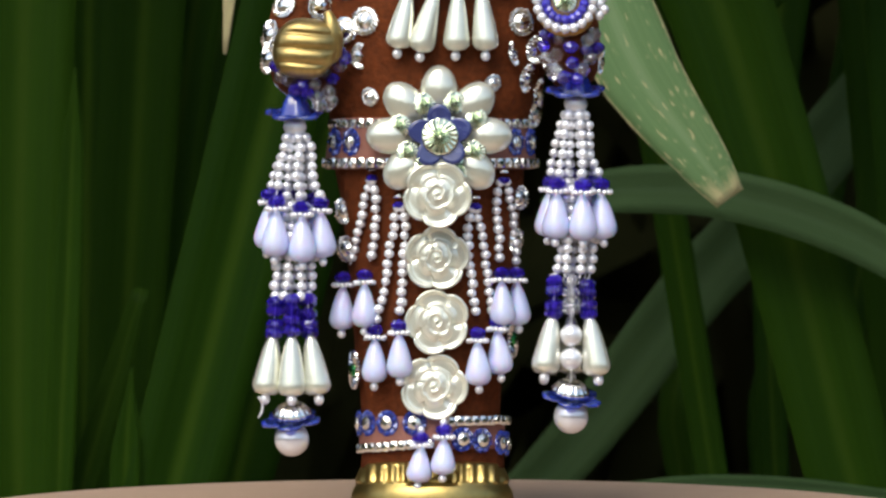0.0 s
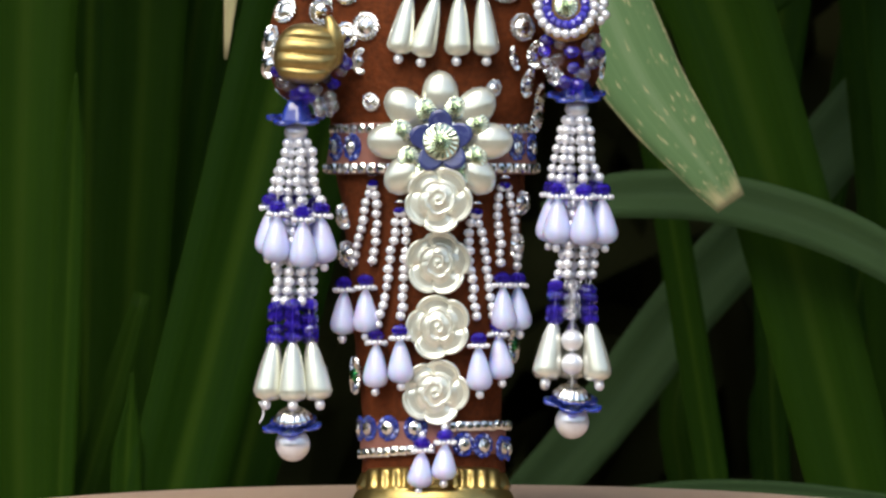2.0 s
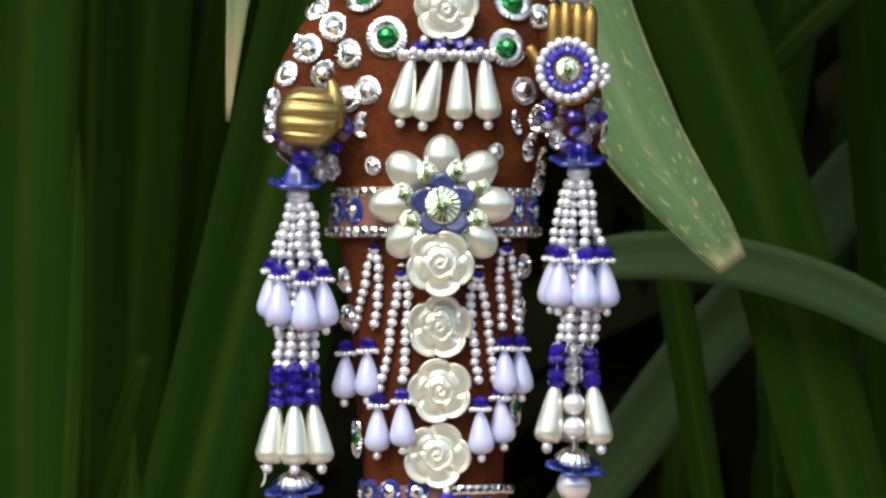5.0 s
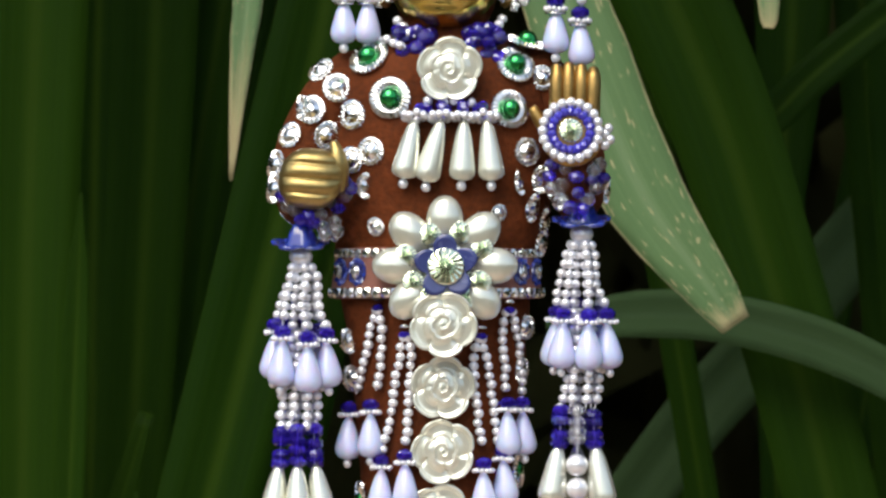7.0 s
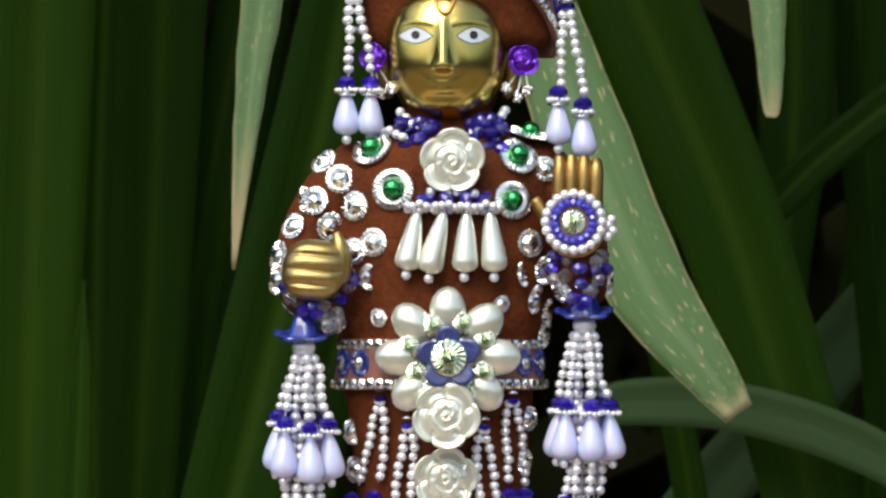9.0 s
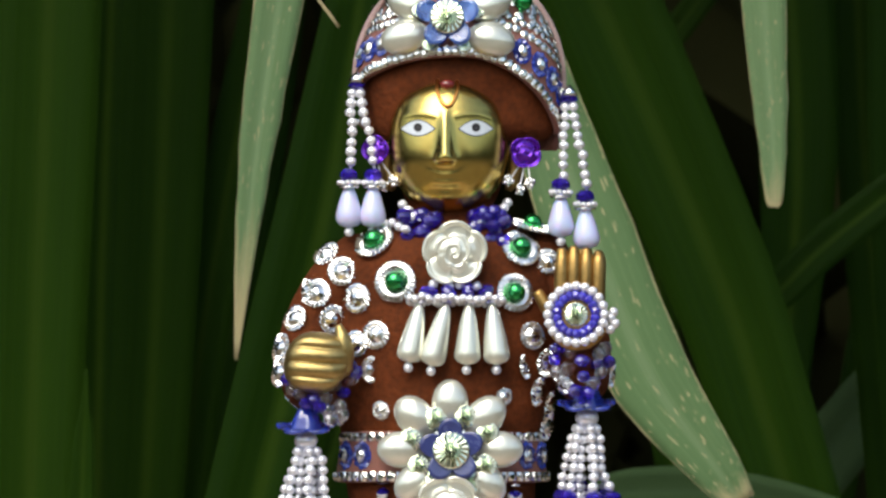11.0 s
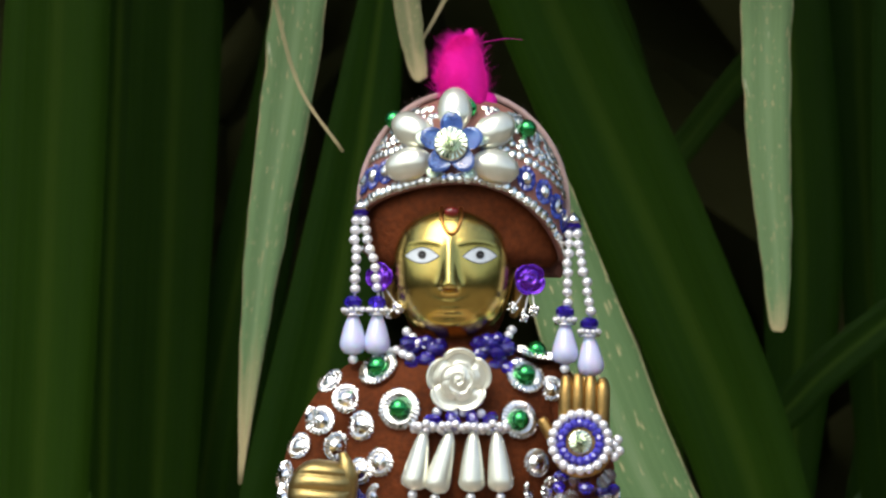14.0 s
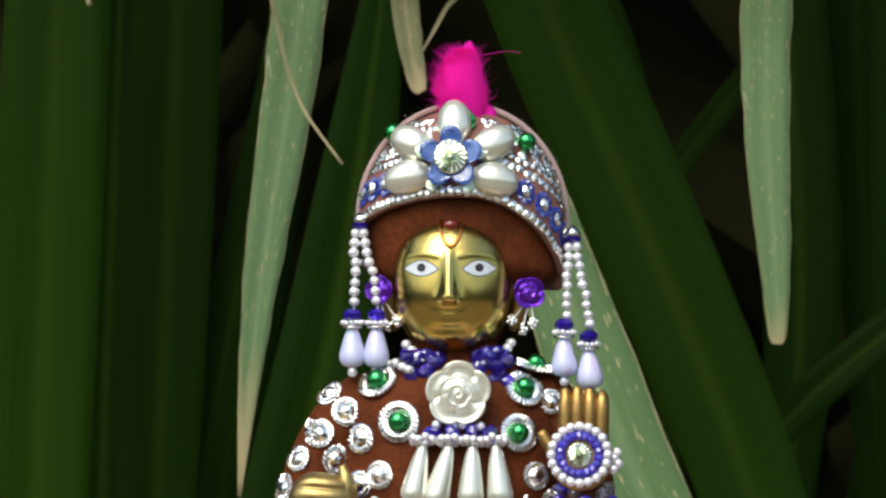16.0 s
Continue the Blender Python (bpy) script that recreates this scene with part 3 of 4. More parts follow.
fwd = Vector((0, -1, 0.04)).normalized()
c = W(779, 243, 126)
brooch = thing("flower_brooch", c, "large flower brooch of cream pearls, clear stones and a blue star", "brooch")
for i in range(8):
    a = math.pi / 2 + i * math.pi / 4
    R = 82
    put("pearl_petal", B_CREAM, W(777 + R * 1.06 * math.cos(a), 241 - R * math.sin(a), 128), (33, 43, 26), FRONT @ Matrix.Rotation(a - math.pi / 2, 3, "Z"), brooch)
for u, v in ((752, 186), (804, 183), (843, 211), (840, 269), (722, 271), (708, 224), (750, 300), (812, 300)):
    put("rhinestone", RAYS, W(u, v, 146), 20, FRONT, brooch)
backing = Shape()
egg(backing, (779, 243, 112), (78, 78, 14))
part("backing", backing, [SILVER], brooch)
star_stone(brooch, STAR, W(779, 243, 150), fwd, 57, 32, 0, math.pi / 2 + 0.05)
for i, (u, v, r) in enumerate(((774, 345, 60), (773, 457, 58), (774, 570, 58), (768, 685, 60))):
    at, n = on(u, v)
    d = 152 if i == 0 else -at.y / U + 5
    tagged(put("rose_cabochon", ROSE, W(u, v, d), (r, r, r * 0.8), FRONT @ Matrix.Rotation((0.1, 0.5, 0.9, 0.25)[i], 3, "Z")),
           "cream pearl rose cabochon set down the front of the statue", "cabochon", "roses down the front")

# ---- belt ----
belt = thing("belt", W(762, 250, 0), "jewelled clay belt with rows of rhinestones and blue stones", "belt")
bs = Shape()
loft(bs, [(762, 214, 160, 108, 0), (762, 210, 176, 120, 0), (762, 240, 181, 122, 0), (762, 286, 186, 125, 0), (762, 298, 186, 125, 0), (762, 300, 165, 108, 0)], 0, 72, 24, 0.01)
part("band", bs, [CLAYHAT], belt)


def rim_row(parent, vfun, a, b, uc, t0, t1, count, r, mesh=GEM_SQUARE, name="rhinestone", squash=1.0, jitter=0.0):
    """Stones set round an oval: angles in degrees, 0 to the right, 90 towards the lens."""
    for i in range(count):
        t = radians(t0 + (t1 - t0) * i / max(1, count - 1))
        n = Vector((math.cos(t) / a, -math.sin(t) / b, 0)).normalized()
        at = W(uc + a * math.cos(t), vfun(t) + random.uniform(-jitter, jitter), b * math.sin(t))
        put(name, mesh, at, (r * squash, r, r), spun(n, math.pi / 4 + random.uniform(-0.12, 0.12) if squash == 1.0 else 0), parent)


rim_row(belt, lambda t: 219, 178, 121, 762, 8, 172, 27, 10.5)
rim_row(belt, lambda t: 289, 187, 126, 762, 4, 176, 28, 11.5)
for t in (16, 35, 140, 157):
    rim_row(belt, lambda q: 252, 183, 123, 762, t, t, 1, 25, BLUE_RING, "blue_setting", 0.8)
    rim_row(belt, lambda q: 252, 187, 127, 762, t, t, 1, 13, GEM, "clear_stone", 0.8)

# ---- bead fringe under the belt ----
FRINGE = (((658, 312), (648, 340), (636, 400), (620, 468), (607, 505), 0.03), ((658, 312), (665, 350), (664, 410), (655, 462), (645, 501), 0.0),
          ((705, 360), (697, 400), (684, 480), (668, 568), (664, 599), 0.02), ((707, 360), (717, 400), (714, 480), (708, 556), (706, 590), -0.02),
          ((840, 362), (830, 400), (833, 480), (840, 552), (845, 604), -0.03), ((842, 362), (850, 400), (862, 480), (872, 550), (880, 584), -0.08),
          ((890, 316), (880, 345), (882, 400), (885, 462), (888, 497), -0.03), ((892, 316), (902, 345), (910, 400), (914, 462), (914, 497), -0.05))
for i, (p0, p1, p2, p3, q, lean) in enumerate(FRINGE):
    def lay(p, lift):
        at, n = on(*p)
        return (p[0], p[1], -at.y / U + lift)
    f = thing("bead_fringe", W(*lay(p0, 12)), "hanging strand of small white pearls ending in a milky drop", "bead strand", "strands of the fringe")
    strung(f, [lay(p0, 16), lay(p1, 14), lay(p2, 12), lay(p3, 14)], 9.0)
    dd = lay(q, 26)[2]
    put("cobalt_bead", B_COBALT, W(p0[0], p0[1] + 4, lay(p0, 16)[2]), (11, 11, 9), None, f)
    put("bead_cap", CUP, W(p0[0], p0[1] - 10, lay(p0, 16)[2]), (11, 11, 9), None, f, "silver bead cap")
    pendant(f, q[0], q[1], dd, 80, 22.5, lean)

# ---- anklet and its two drops ----
anklet = thing("anklet", W(765, 765, 0), "anklet of rhinestones and blue flower stones", "anklet")
rim_row(anklet, lambda t: 785 - 10 * math.cos(t), 130, 92, 765, 92, 176, 12, 11, jitter=1)
rim_row(anklet, lambda t: 748 - 4 * math.cos(t), 134, 94, 765, 4, 76, 11, 11, jitter=1)
for t in (172, 152, 128, 104):
    rim_row(anklet, lambda q: 750, 129, 90, 765, t, t, 1, 23, BLUE_RING, "blue_setting", 0.95)
    rim_row(anklet, lambda q: 750, 133, 94, 765, t, t, 1, 12, GEM, "clear_stone")
for t in (66, 48, 22, 6):
    rim_row(anklet, lambda q: 778 + 8 * math.cos(q) ** 3, 131, 92, 765, t, t, 1, 22, BLUE_RING, "blue_setting", 0.95)
    rim_row(anklet, lambda q: 778 + 8 * math.cos(q) ** 3, 135, 96, 765, t, t, 1, 12, GEM, "clear_stone")
band = Shape()
loft(band, [(765, 735, 118, 80, 0), (765, 742, 128, 89, 0), (765, 765, 129, 90, 0), (765, 792, 129, 90, 0), (765, 797, 118, 82, 0)], 0, 64, 20)
part("band", band, [CLAYHAT], anklet)
for u, v, lean in ((786, 776, 0.04), (745, 790, 0.08)):
    f = thing("ankle_drop", W(u, v - 30, 110), "milky drop with blue and white beads hanging at the ankle", "bead strand", "drops at the ankle")
    strung(f, [(u + 2, v - 34, 108), (u + 1, v - 24, 112), (u, v - 13, 118)], 7)
    pendant(f, u, v, 120, 66, 22, lean)

# ---- necklace: rose, cobalt beads and four long drops ----
neck = thing("necklace", W(788, -110, 120), "necklace of pearls and cobalt beads with a cream rose", "necklace")
put("rose", ROSE, W(785, -106, 122), (58, 58, 46), FRONT @ Matrix.Rotation(0.6, 3, "Z"), neck, "cream pearl rose")


def hang(u, v, lift):
    at, n = on(u, v)
    return -at.y / U + lift


for i, (u0, v0, u1, v1) in enumerate(((724, -18, 704, 82), (771, -18, 744, 88), (811, -18, 807, 86), (851, -18, 860, 86))):
    d = hang(u0, v0, 22)
    lean = math.atan2(u0 - u1, v1 - v0)
    put("long_drop", D_CREAM, W(u0, v0, d), (24, 24, math.hypot(u1 - u0, v1 - v0) + 6), Matrix.Rotation(lean, 3, "Y"), neck)
    put("end_bead", B_PEARL, W(u1 - 1, v1 + 14, d), 9, None, neck)
    for k in range(9):
        a = 2 * math.pi * k / 9 + 0.4 * i
        put("pearl_bead", B_PEARL, W(u0 + 19 * math.cos(a), v0 - 5 - 5 * math.sin(a) + random.uniform(-3, 3), d + 14 * math.sin(a)), 7.4, None, neck)
    u = u0 + (15, 4, -2, -11)[i]
    put("cobalt_bead", B_COBALT, W(u, v0 - 19, hang(u, v0 - 19, 18)), (17, 16, 15), Matrix.Rotation(0.8 * i, 3, "Y"), neck)
    put("pearl_bead", B_PEARL, W(u + (8, 0, -16, -16)[i], v0 - 33 + 3 * (i % 2), hang(u, v0 - 33, 14)), 9, None, neck)
for sgn, uc in ((-1, 724), (1, 846)):
    for i in range(16):
        u, v = uc + random.uniform(-30, 30), -148 + random.uniform(-30, 30)
        put("cobalt_bead", B_COBALT, W(u, v, 66 + random.uniform(-4, 14) - abs(u - 785) * 0.1), 15.5, Matrix.Rotation(random.uniform(0, 3), 3, "X"), neck)
strung(neck, [(655, -158, 44), (676, -160, 62), (690, -150, 76), (706, -146, 84)], 9)
strung(neck, [(690, -196, 40), (700, -186, 56), (712, -172, 68), (724, -164, 78)], 9.5)
strung(neck, [(884, -200, 34), (876, -190, 50), (868, -176, 62)], 9.5)
for i in range(16):
    u = 694 + i * 11.5
    if 742 < u < 822:
        continue
    put("cobalt_bead", B_COBALT, W(u, -176 + 9 * math.sin(i * 1.7) + 16 * math.sin(math.pi * i / 15), 62 + 14 * math.sin(math.pi * i / 15)), 13, Matrix.Rotation(i * 0.7, 3, "X"), neck)

# ---- sequins scattered over the clothing ----
SLEEVE_ONE = ((559, -104, 25), (587, -74, 27), (541, -35, 27), (524, -38, 22), (614, -26, 27), (504, 10, 24), (569, 11, 26), (646, 38, 26), (612, 54, 24), (637, 100, 23), (480, 62, 26), (478, 105, 26), (655, 172, 17), (496, 162, 22), (572, 176, 24), (610, 374, 23), (616, 440, 24))
SLEEVE_TWO = ((922, 40, 25), (946, 88, 25), (908, 95, 22), (930, 138, 26), (968, 165, 26), (968, 206, 26), (976, 122, 22), (872, 148, 16), (949, -91, 24), (918, 350, 22), (908, 424, 22), (1060, 110, 22))
EDGE_ON = {(524, -38): Vector((-0.92, -0.36, 0.15)), (908, 95): Vector((0.95, -0.34, 0.18)), (930, 138): Vector((0.93, -0.36, -0.2)), (637, 100): Vector((0.72, -0.7, 0))}  # stuck on at a slant in the crease of the arm
for u, v, r in SLEEVE_ONE + SLEEVE_TWO:
    at, n = on(u, v, lift=1.5)
    n = (n + Vector((0, -0.5, 0))).normalized() if v > 330 else n
    n = EDGE_ON.get((u, v), n).normalized()
    s = tagged(put("sequin", SEQUIN, at, r, spun(n, random.uniform(0, 6))), "round ribbed silver sequin with a faceted mirror stone", "sequin", "sequins on the statue")
    put("mirror_stone", GEM_SILVER, at + n * 1.5 * U, (r * 0.60, r * 0.60, r * 0.72), spun(n, random.uniform(0, 6)), s)
for u, v, r in ((644, -126, 37), (681, -56, 38), (901, -114, 36), (891, -36, 35)):
    at, n = on(u, v, lift=2)
    s = tagged(put("green_stone_sequin", SEQUIN_BIG, at, r, spun(n, random.uniform(0, 6))), "large ribbed silver sequin with a domed green stone", "sequin", "green-stone sequins")
    put("green_stone", GEM_GREEN, at + n * 6 * U, (r * 0.5, r * 0.5, r * 0.46), facing(n), s)

for u, v, side in ((629, 655, -1), (905, 600, 1)):
    nn = Vector((side, -0.22, 0)).normalized()
    s = tagged(put("sequin", SEQUIN_BIG, W(u, v, 12), 34, spun(nn, 0.4)), "large ribbed silver sequin on the side of the statue", "sequin", "sequins on the statue")
    put("green_stone", GEM_GREEN, W(u, v, 12) + nn * 3 * U, (13, 13, 8), facing(nn), s)
nn = Vector((0.22, -0.14, 0.95)).normalized()
s = tagged(put("green_stone_sequin", SEQUIN_BIG, W(921, -152, 34), 36, spun(nn, 0.3)), "large ribbed silver sequin with a domed green stone", "sequin", "green-stone sequins")
put("green_stone", GEM_GREEN, W(921, -152, 34) + nn * 8 * U, (17, 17, 16), facing(nn), s)

# ---- wrist beads ----

def bracelet(uc, vc, dc, blue, clear):
    br = thing("bracelet", W(uc, vc, dc), "wrist string of cobalt and clear crystal beads", "bracelet", "bracelets")
    for name, mesh, spots in (("cobalt_bead", B_COBALT, blue), ("crystal_bead", B_CRYSTAL, clear)):
        for u, v in spots:
            put(name, mesh, W(u, v, dc - 4 - 0.35 * abs(u - uc) + random.uniform(-5, 5)), random.uniform(12, 14.5), Matrix.Rotation(random.uniform(0, 3), 3, "X"), br)


bracelet(545, 120, 138, ((600, 92), (588, 140), (535, 151), (490, 118), (545, 166), (521, 160), (610, 104)),
         ((601, 117), (574, 128), (556, 150), (512, 143), (560, 172), (582, 164), (498, 136), (566, 186), (586, 180)))
bracelet(1010, 92, 142, ((962, 82), (1010, 84), (1013, 112), (1058, 86), (998, 138), (1022, 140), (966, 62), (1038, 90)),
         ((985, 98), (982, 124), (1040, 72), (1051, 62), (1030, 124), (1044, 104), (990, 70), (965, 104)))

# ---- jewelled wheel on the raised hand ----
wheel = thing("wheel_brooch", W(1000, 2, 146), "round brooch with a blue ring, clear centre and pearl border", "brooch")
ws = Shape()
egg(ws, (1002, 8, 142), (56, 58, 9))
part("backing", ws, [GILT], wheel)
for i in range(20):
    a = 2 * math.pi * i / 20
    put("pearl_bead", B_PEARL, W(1000 + 50 * math.cos(a), 2 + 50 * math.sin(a), 152), 9.2, None, wheel)
for i in range(18):
    a = 2 * math.pi * (i + 0.5) / 18
    put("blue_bead", B_BLUE, W(1000 + 34 * math.cos(a), 2 + 34 * math.sin(a), 153), 10, Matrix.Rotation(random.uniform(0, 3), 3, "Y"), wheel)
put("centre_stone", RAYS, W(1000, 2, 152), (21, 21, 22), FRONT, wheel)
for u, v in ((1061, 8), (1069, 18), (1060, 28), (1066, -2)):
    put("pearl_bead", B_PEARL, W(u, v, 140), 9, None, wheel)


# ---- long tassels hanging from the wrists ----
def tassel(uc, v0, dc, tier, inner, blues, drops, foot, full, seedless):
    """Heights: the cap v0, the tier of milky drops, the second run of pearls, cobalt beads, long drops, foot."""
    t = thing("bead_tassel", W(uc, v0, dc), "long tassel of white pearls, cobalt beads, milky and cream drops", "tassel", "tassels at the wrists")
    put("bell_cap", CONE, W(uc, v0, dc), (34, 34, 44), Matrix.Rotation(0.12, 3, "X"), t, "blue glass bell cap")
    put("bell_petals", BELL, W(uc, v0 + 6, dc), (54, 50, 60), Matrix.Rotation(0.22, 3, "X") @ Matrix.Rotation(0.4, 3, "Z"), t, "flared blue glass petals")
    put("pearl", B_BIG, W(uc, v0 + 19, dc), (21, 21, 17), None, t)
    n = 6
    for i in range(n):
        a = 2 * math.pi * (i + 0.25) / n
        cu, cd = math.cos(a), math.sin(a)
        fu, fd = uc + 46 * cu, dc + 34 * cd
        tv = tier + 10 * cd + random.uniform(-7, 7)
        strung(t, [(uc + 17 * cu, v0 + 30, dc + 14 * cd), (uc + 24 * cu + random.uniform(-5, 5), v0 + 60, dc + 20 * cd), (uc + 34 * cu + random.uniform(-7, 7), (v0 + tier) / 2 + 25, dc + 27 * cd), (fu, tv - 26, fd)], 9.4)
        pendant(t, fu, tv, fd, 84, 24.5, -0.06 * cu, blue=17, ring=18)
    for i in range(4):
        a = 2 * math.pi * (i + 0.6) / 4
        strung(t, [(uc + 8 * math.cos(a), v0 + 32, dc + 8 * math.sin(a)), (uc + 14 * math.cos(a), (v0 + tier) / 2, dc + 12 * math.sin(a)), (uc + 20 * math.cos(a), tier - 12, dc + 16 * math.sin(a))], 9)
    ub = foot[0]
    for i in range(7):
        a = 2 * math.pi * (i + 0.2) / 7
        cu, cd = math.cos(a), math.sin(a)
        strung(t, [(uc + 12 * cu, tier - 10, dc + 10 * cd), (uc + 26 * cu + random.uniform(-6, 6), inner, dc + 20 * cd), (ub + 32 * cu, blues, dc + 24 * cd)], 9.6)
    for i in range(6):
        a = 2 * math.pi * (i + 0.5) / 6
        cu, cd = math.cos(a), math.sin(a)
        open_front = seedless and abs(cu) < 0.5 and cd > 0
        for k in range(4):
            v = blues + 9 + k * (drops - blues) / 4 + random.uniform(-6, 6)
            put("crystal_bead" if open_front else "cobalt_bead", B_CRYSTAL if open_front else B_COBALT, W(ub + (33 + k) * cu, v, dc + (26 + k) * cd), (17 * random.uniform(0.92, 1.05), 17, 13), Matrix.Rotation(random.uniform(0, 3), 3, "Z") @ Matrix.Rotation(random.uniform(-0.25, 0.25), 3, "X"), t)
        thread(t, [(ub + 33 * cu, blues, dc + 26 * cd), (ub + 36 * cu, drops, dc + 28 * cd)], 0.8, 4)
        if not open_front:
            lean = -0.16 * cu
            ln = full * random.uniform(0.97, 1.03)
            put("long_drop", D_CREAM, W(ub + 37 * cu, drops - 4, dc + 30 * cd), (26, 26, ln), Matrix.Rotation(lean, 3, "Y"), t)
            put("end_bead", B_PEARL, W(ub + 37 * cu - math.sin(lean) * (ln + 8), drops + ln + 2, dc + 38 * cd), 9.5, None, t)
    core = thread(t, [(ub, blues, dc), (ub, drops + 60, dc), (foot[0], foot[1], dc)], 2.5, 8)
    if seedless:
        for v in (drops + 32, drops + 74):
            put("pearl", B_BIG, W(ub, v, dc + 22), 20, None, t)
    tip = Matrix.Rotation(foot[2], 3, "Y") @ Matrix.Rotation(0.3, 3, "X")
    put("fluted_bead", FLUTED, W(foot[0], foot[1] - 50, dc + 4), (33, 33, 22), tip, t, "fluted silver bead")
    put("foot_petals", BELL, W(foot[0], foot[1] - 24, dc), (56, 52, 56), tip @ Matrix.Rotation(0.9, 3, "Z"), t, "blue glass flower disc")
    put("foot_pearl", B_BIG, W(foot[0], foot[1], dc), 31, None, t, "large white pearl")
    return t


tassel(522, 206, 100, 366, 470, 526, 598, (516, 778, -0.06), 110, False)
tassel(1019, 166, 92, 336, 430, 493, 562, (1011, 738, 0.16), 108, True)
s = Shape()
tube(s, [(457, 704, 112, 1.8), (464, 718, 116, 1.8), (462, 732, 118, 1.8), (457, 740, 118, 1.2)], 0, 6, 12)
tagged(new("loose_thread", s.mesh("loose_thread", [THREAD])), "short loose end of white thread on a tassel", "thread")

# ---- helmet ----
helmet = thing("helmet", W(791, -400, 0), "clay helmet edged in pink felt, set with rhinestones and blue stones", "helmet")
HU, HV, HA, HB, HC2 = 793, -412, 179, 197, 98


def dome(a, q, grow=1.0):
    """Surface of the helmet: a round it, 0 to the right and pi / 2 in front; q from the rim to the crown."""
    drop = (-44 + 100 * (1 - max(0.0, math.sin(a)) ** 1.3) * (1.45 if math.cos(a) > 0 else 0.55)) if math.sin(a) > -0.2 else 96 * (1.3 if math.cos(a) > 0 else 0.9)
    f0 = math.asin(max(-0.95, min(0.95, -drop / HB)))
    f = f0 + (math.pi / 2 - f0) * q
    k = math.cos(max(f, 0)) * grow
    return (HU + HA * k * math.cos(a), HV - HB * grow * math.sin(f), HC2 * k * math.sin(a) + 10)


hs = Shape()
rows = [[W(*dome(2 * math.pi * j / 96, q)) for j in range(96)] for q in np.linspace(0, 0.995, 26)]
inner = [[W(*dome(2 * math.pi * j / 96, q, 0.94)) for j in range(96)] for q in np.linspace(0.995, 0, 16)]
hs.grid(rows + inner + [rows[0]], 0)
part("dome", hs, [CLAYHAT, CLAY], helmet)
HAT = BVHTree.FromPolygons(hs.v, hs.f)
felt = Shape()
tube(felt, [(HU + 1.03 * HA * math.cos(t), HV - 1.04 * HB * math.sin(t), 2, 5.5) for t in np.linspace(-0.30, math.pi + 0.05, 16)], 0, 10, 60)
part("felt_edge", felt, [FELT], helmet, "fuzzy pink felt edging")
fz = Shape()
for i in range(240):
    t = random.uniform(-0.2, math.pi + 0.05)
    b = Vector((HU + 1.04 * HA * math.cos(t), HV - 1.05 * HB * math.sin(t), 2 + random.uniform(-6, 6)))
    o = Vector((math.cos(t) + random.uniform(-0.9, 0.9), -math.sin(t) + random.uniform(-0.9, 0.9), random.uniform(-0.5, 0.5))) * random.uniform(4, 8)
    tube(fz, [(*b, 0.14), (*(b + o), 0.06)], 0, 3, 1)
part("fuzz", fz, [FELT], helmet)


def on_hat(a, q, lift=0.0):
    p = W(*dome(a, q))
    ax, ay = W(*dome(a + 0.02, q)) - p, W(*dome(a, min(q + 0.02, 0.99))) - p
    n = ax.cross(ay).normalized()
    n = n if n.dot(p - W(HU, HV, 0)) > 0 else -n
    return p + n * lift * U, n


for q, count, r in ((0.035, 46, 9.2), (0.30, 40, 8.6), (0.37, 38, 7.4)):
    for i in range(count):
        a = math.pi * (-0.08 + 1.16 * i / (count - 1))
        at, n = on_hat(a, q + random.uniform(-0.008, 0.008), 0.5)
        put("rhinestone", GEM, at, r, spun(n, random.random()), helmet)
for i in range(15):
    a = math.pi * (-0.02 + 1.04 * i / 14)
    at, n = on_hat(a, 0.165, 0.5)
    put("blue_setting", BLUE_RING, at, (18, 23, 16), facing(n), helmet)
    at, n = on_hat(a, 0.165, 4)
    put("clear_stone", GEM, at, (9, 12, 12), facing(n), helmet)
for i in range(230):
    a, q = random.uniform(0.02, math.pi - 0.02), random.uniform(0.40, 0.70)
    if abs(a - math.pi / 2) > 0.45:
        at, n = on_hat(a, q, 0.5)
        put("rhinestone", GEM, at, random.uniform(5, 8), spun(n, random.random()), helmet)
for u, v in ((673, -564), (900, -545)):
    at, n = on(u, v, HAT, 12)
    put("green_bead", GEM_GREEN, at, 17, None, helmet, "green foil bead")
flower = thing("helmet_flower", W(773, -514, 150), "flower of five cream pearls round a blue star and clear stone", "brooch")
for u, v, a in ((779, -578, 0.0), (708, -543, 1.0), (845, -543, -1.0), (700, -486, 1.85), (848, -482, -1.85)):
    p, n = on(u, v, HAT)
    put("pearl_petal", B_CREAM, p + n * 12 * U, (31, 43, 24), facing(n + Vector((0, -1, 0))) @ Matrix.Rotation(a, 3, "Z"), flower)
p, n = on(774, -514, HAT)
star_stone(flower, STAR_HAT, p + n * 26 * U, (n + Vector((0, -1.5, 0))).normalized(), 57, 30, 0, math.pi / 2)
for a in np.arange(5) * 2 * math.pi / 5 + 0.3:
    put("rhinestone", RAYS, p + n * 16 * U + Vector((math.cos(a), 0, math.sin(a))) * 52 * U, 15, facing(n), flower)
leaf_shape = Shape()
leaf_shape.grid([[W(796 + 16 * w * math.sin(math.pi * q) + 10 * q, -618 + 44 * q + 4 * w * w, 62 + k + 6 * abs(w)) for w, k in ((-1, 0), (0, 0), (1, 0), (1, 4), (0, 4), (-1, 4))] for q in np.linspace(0.06, 0.96, 9)], cap=True)
part("leaf", leaf_shape, [GREEN], flower, "small green foil leaf")

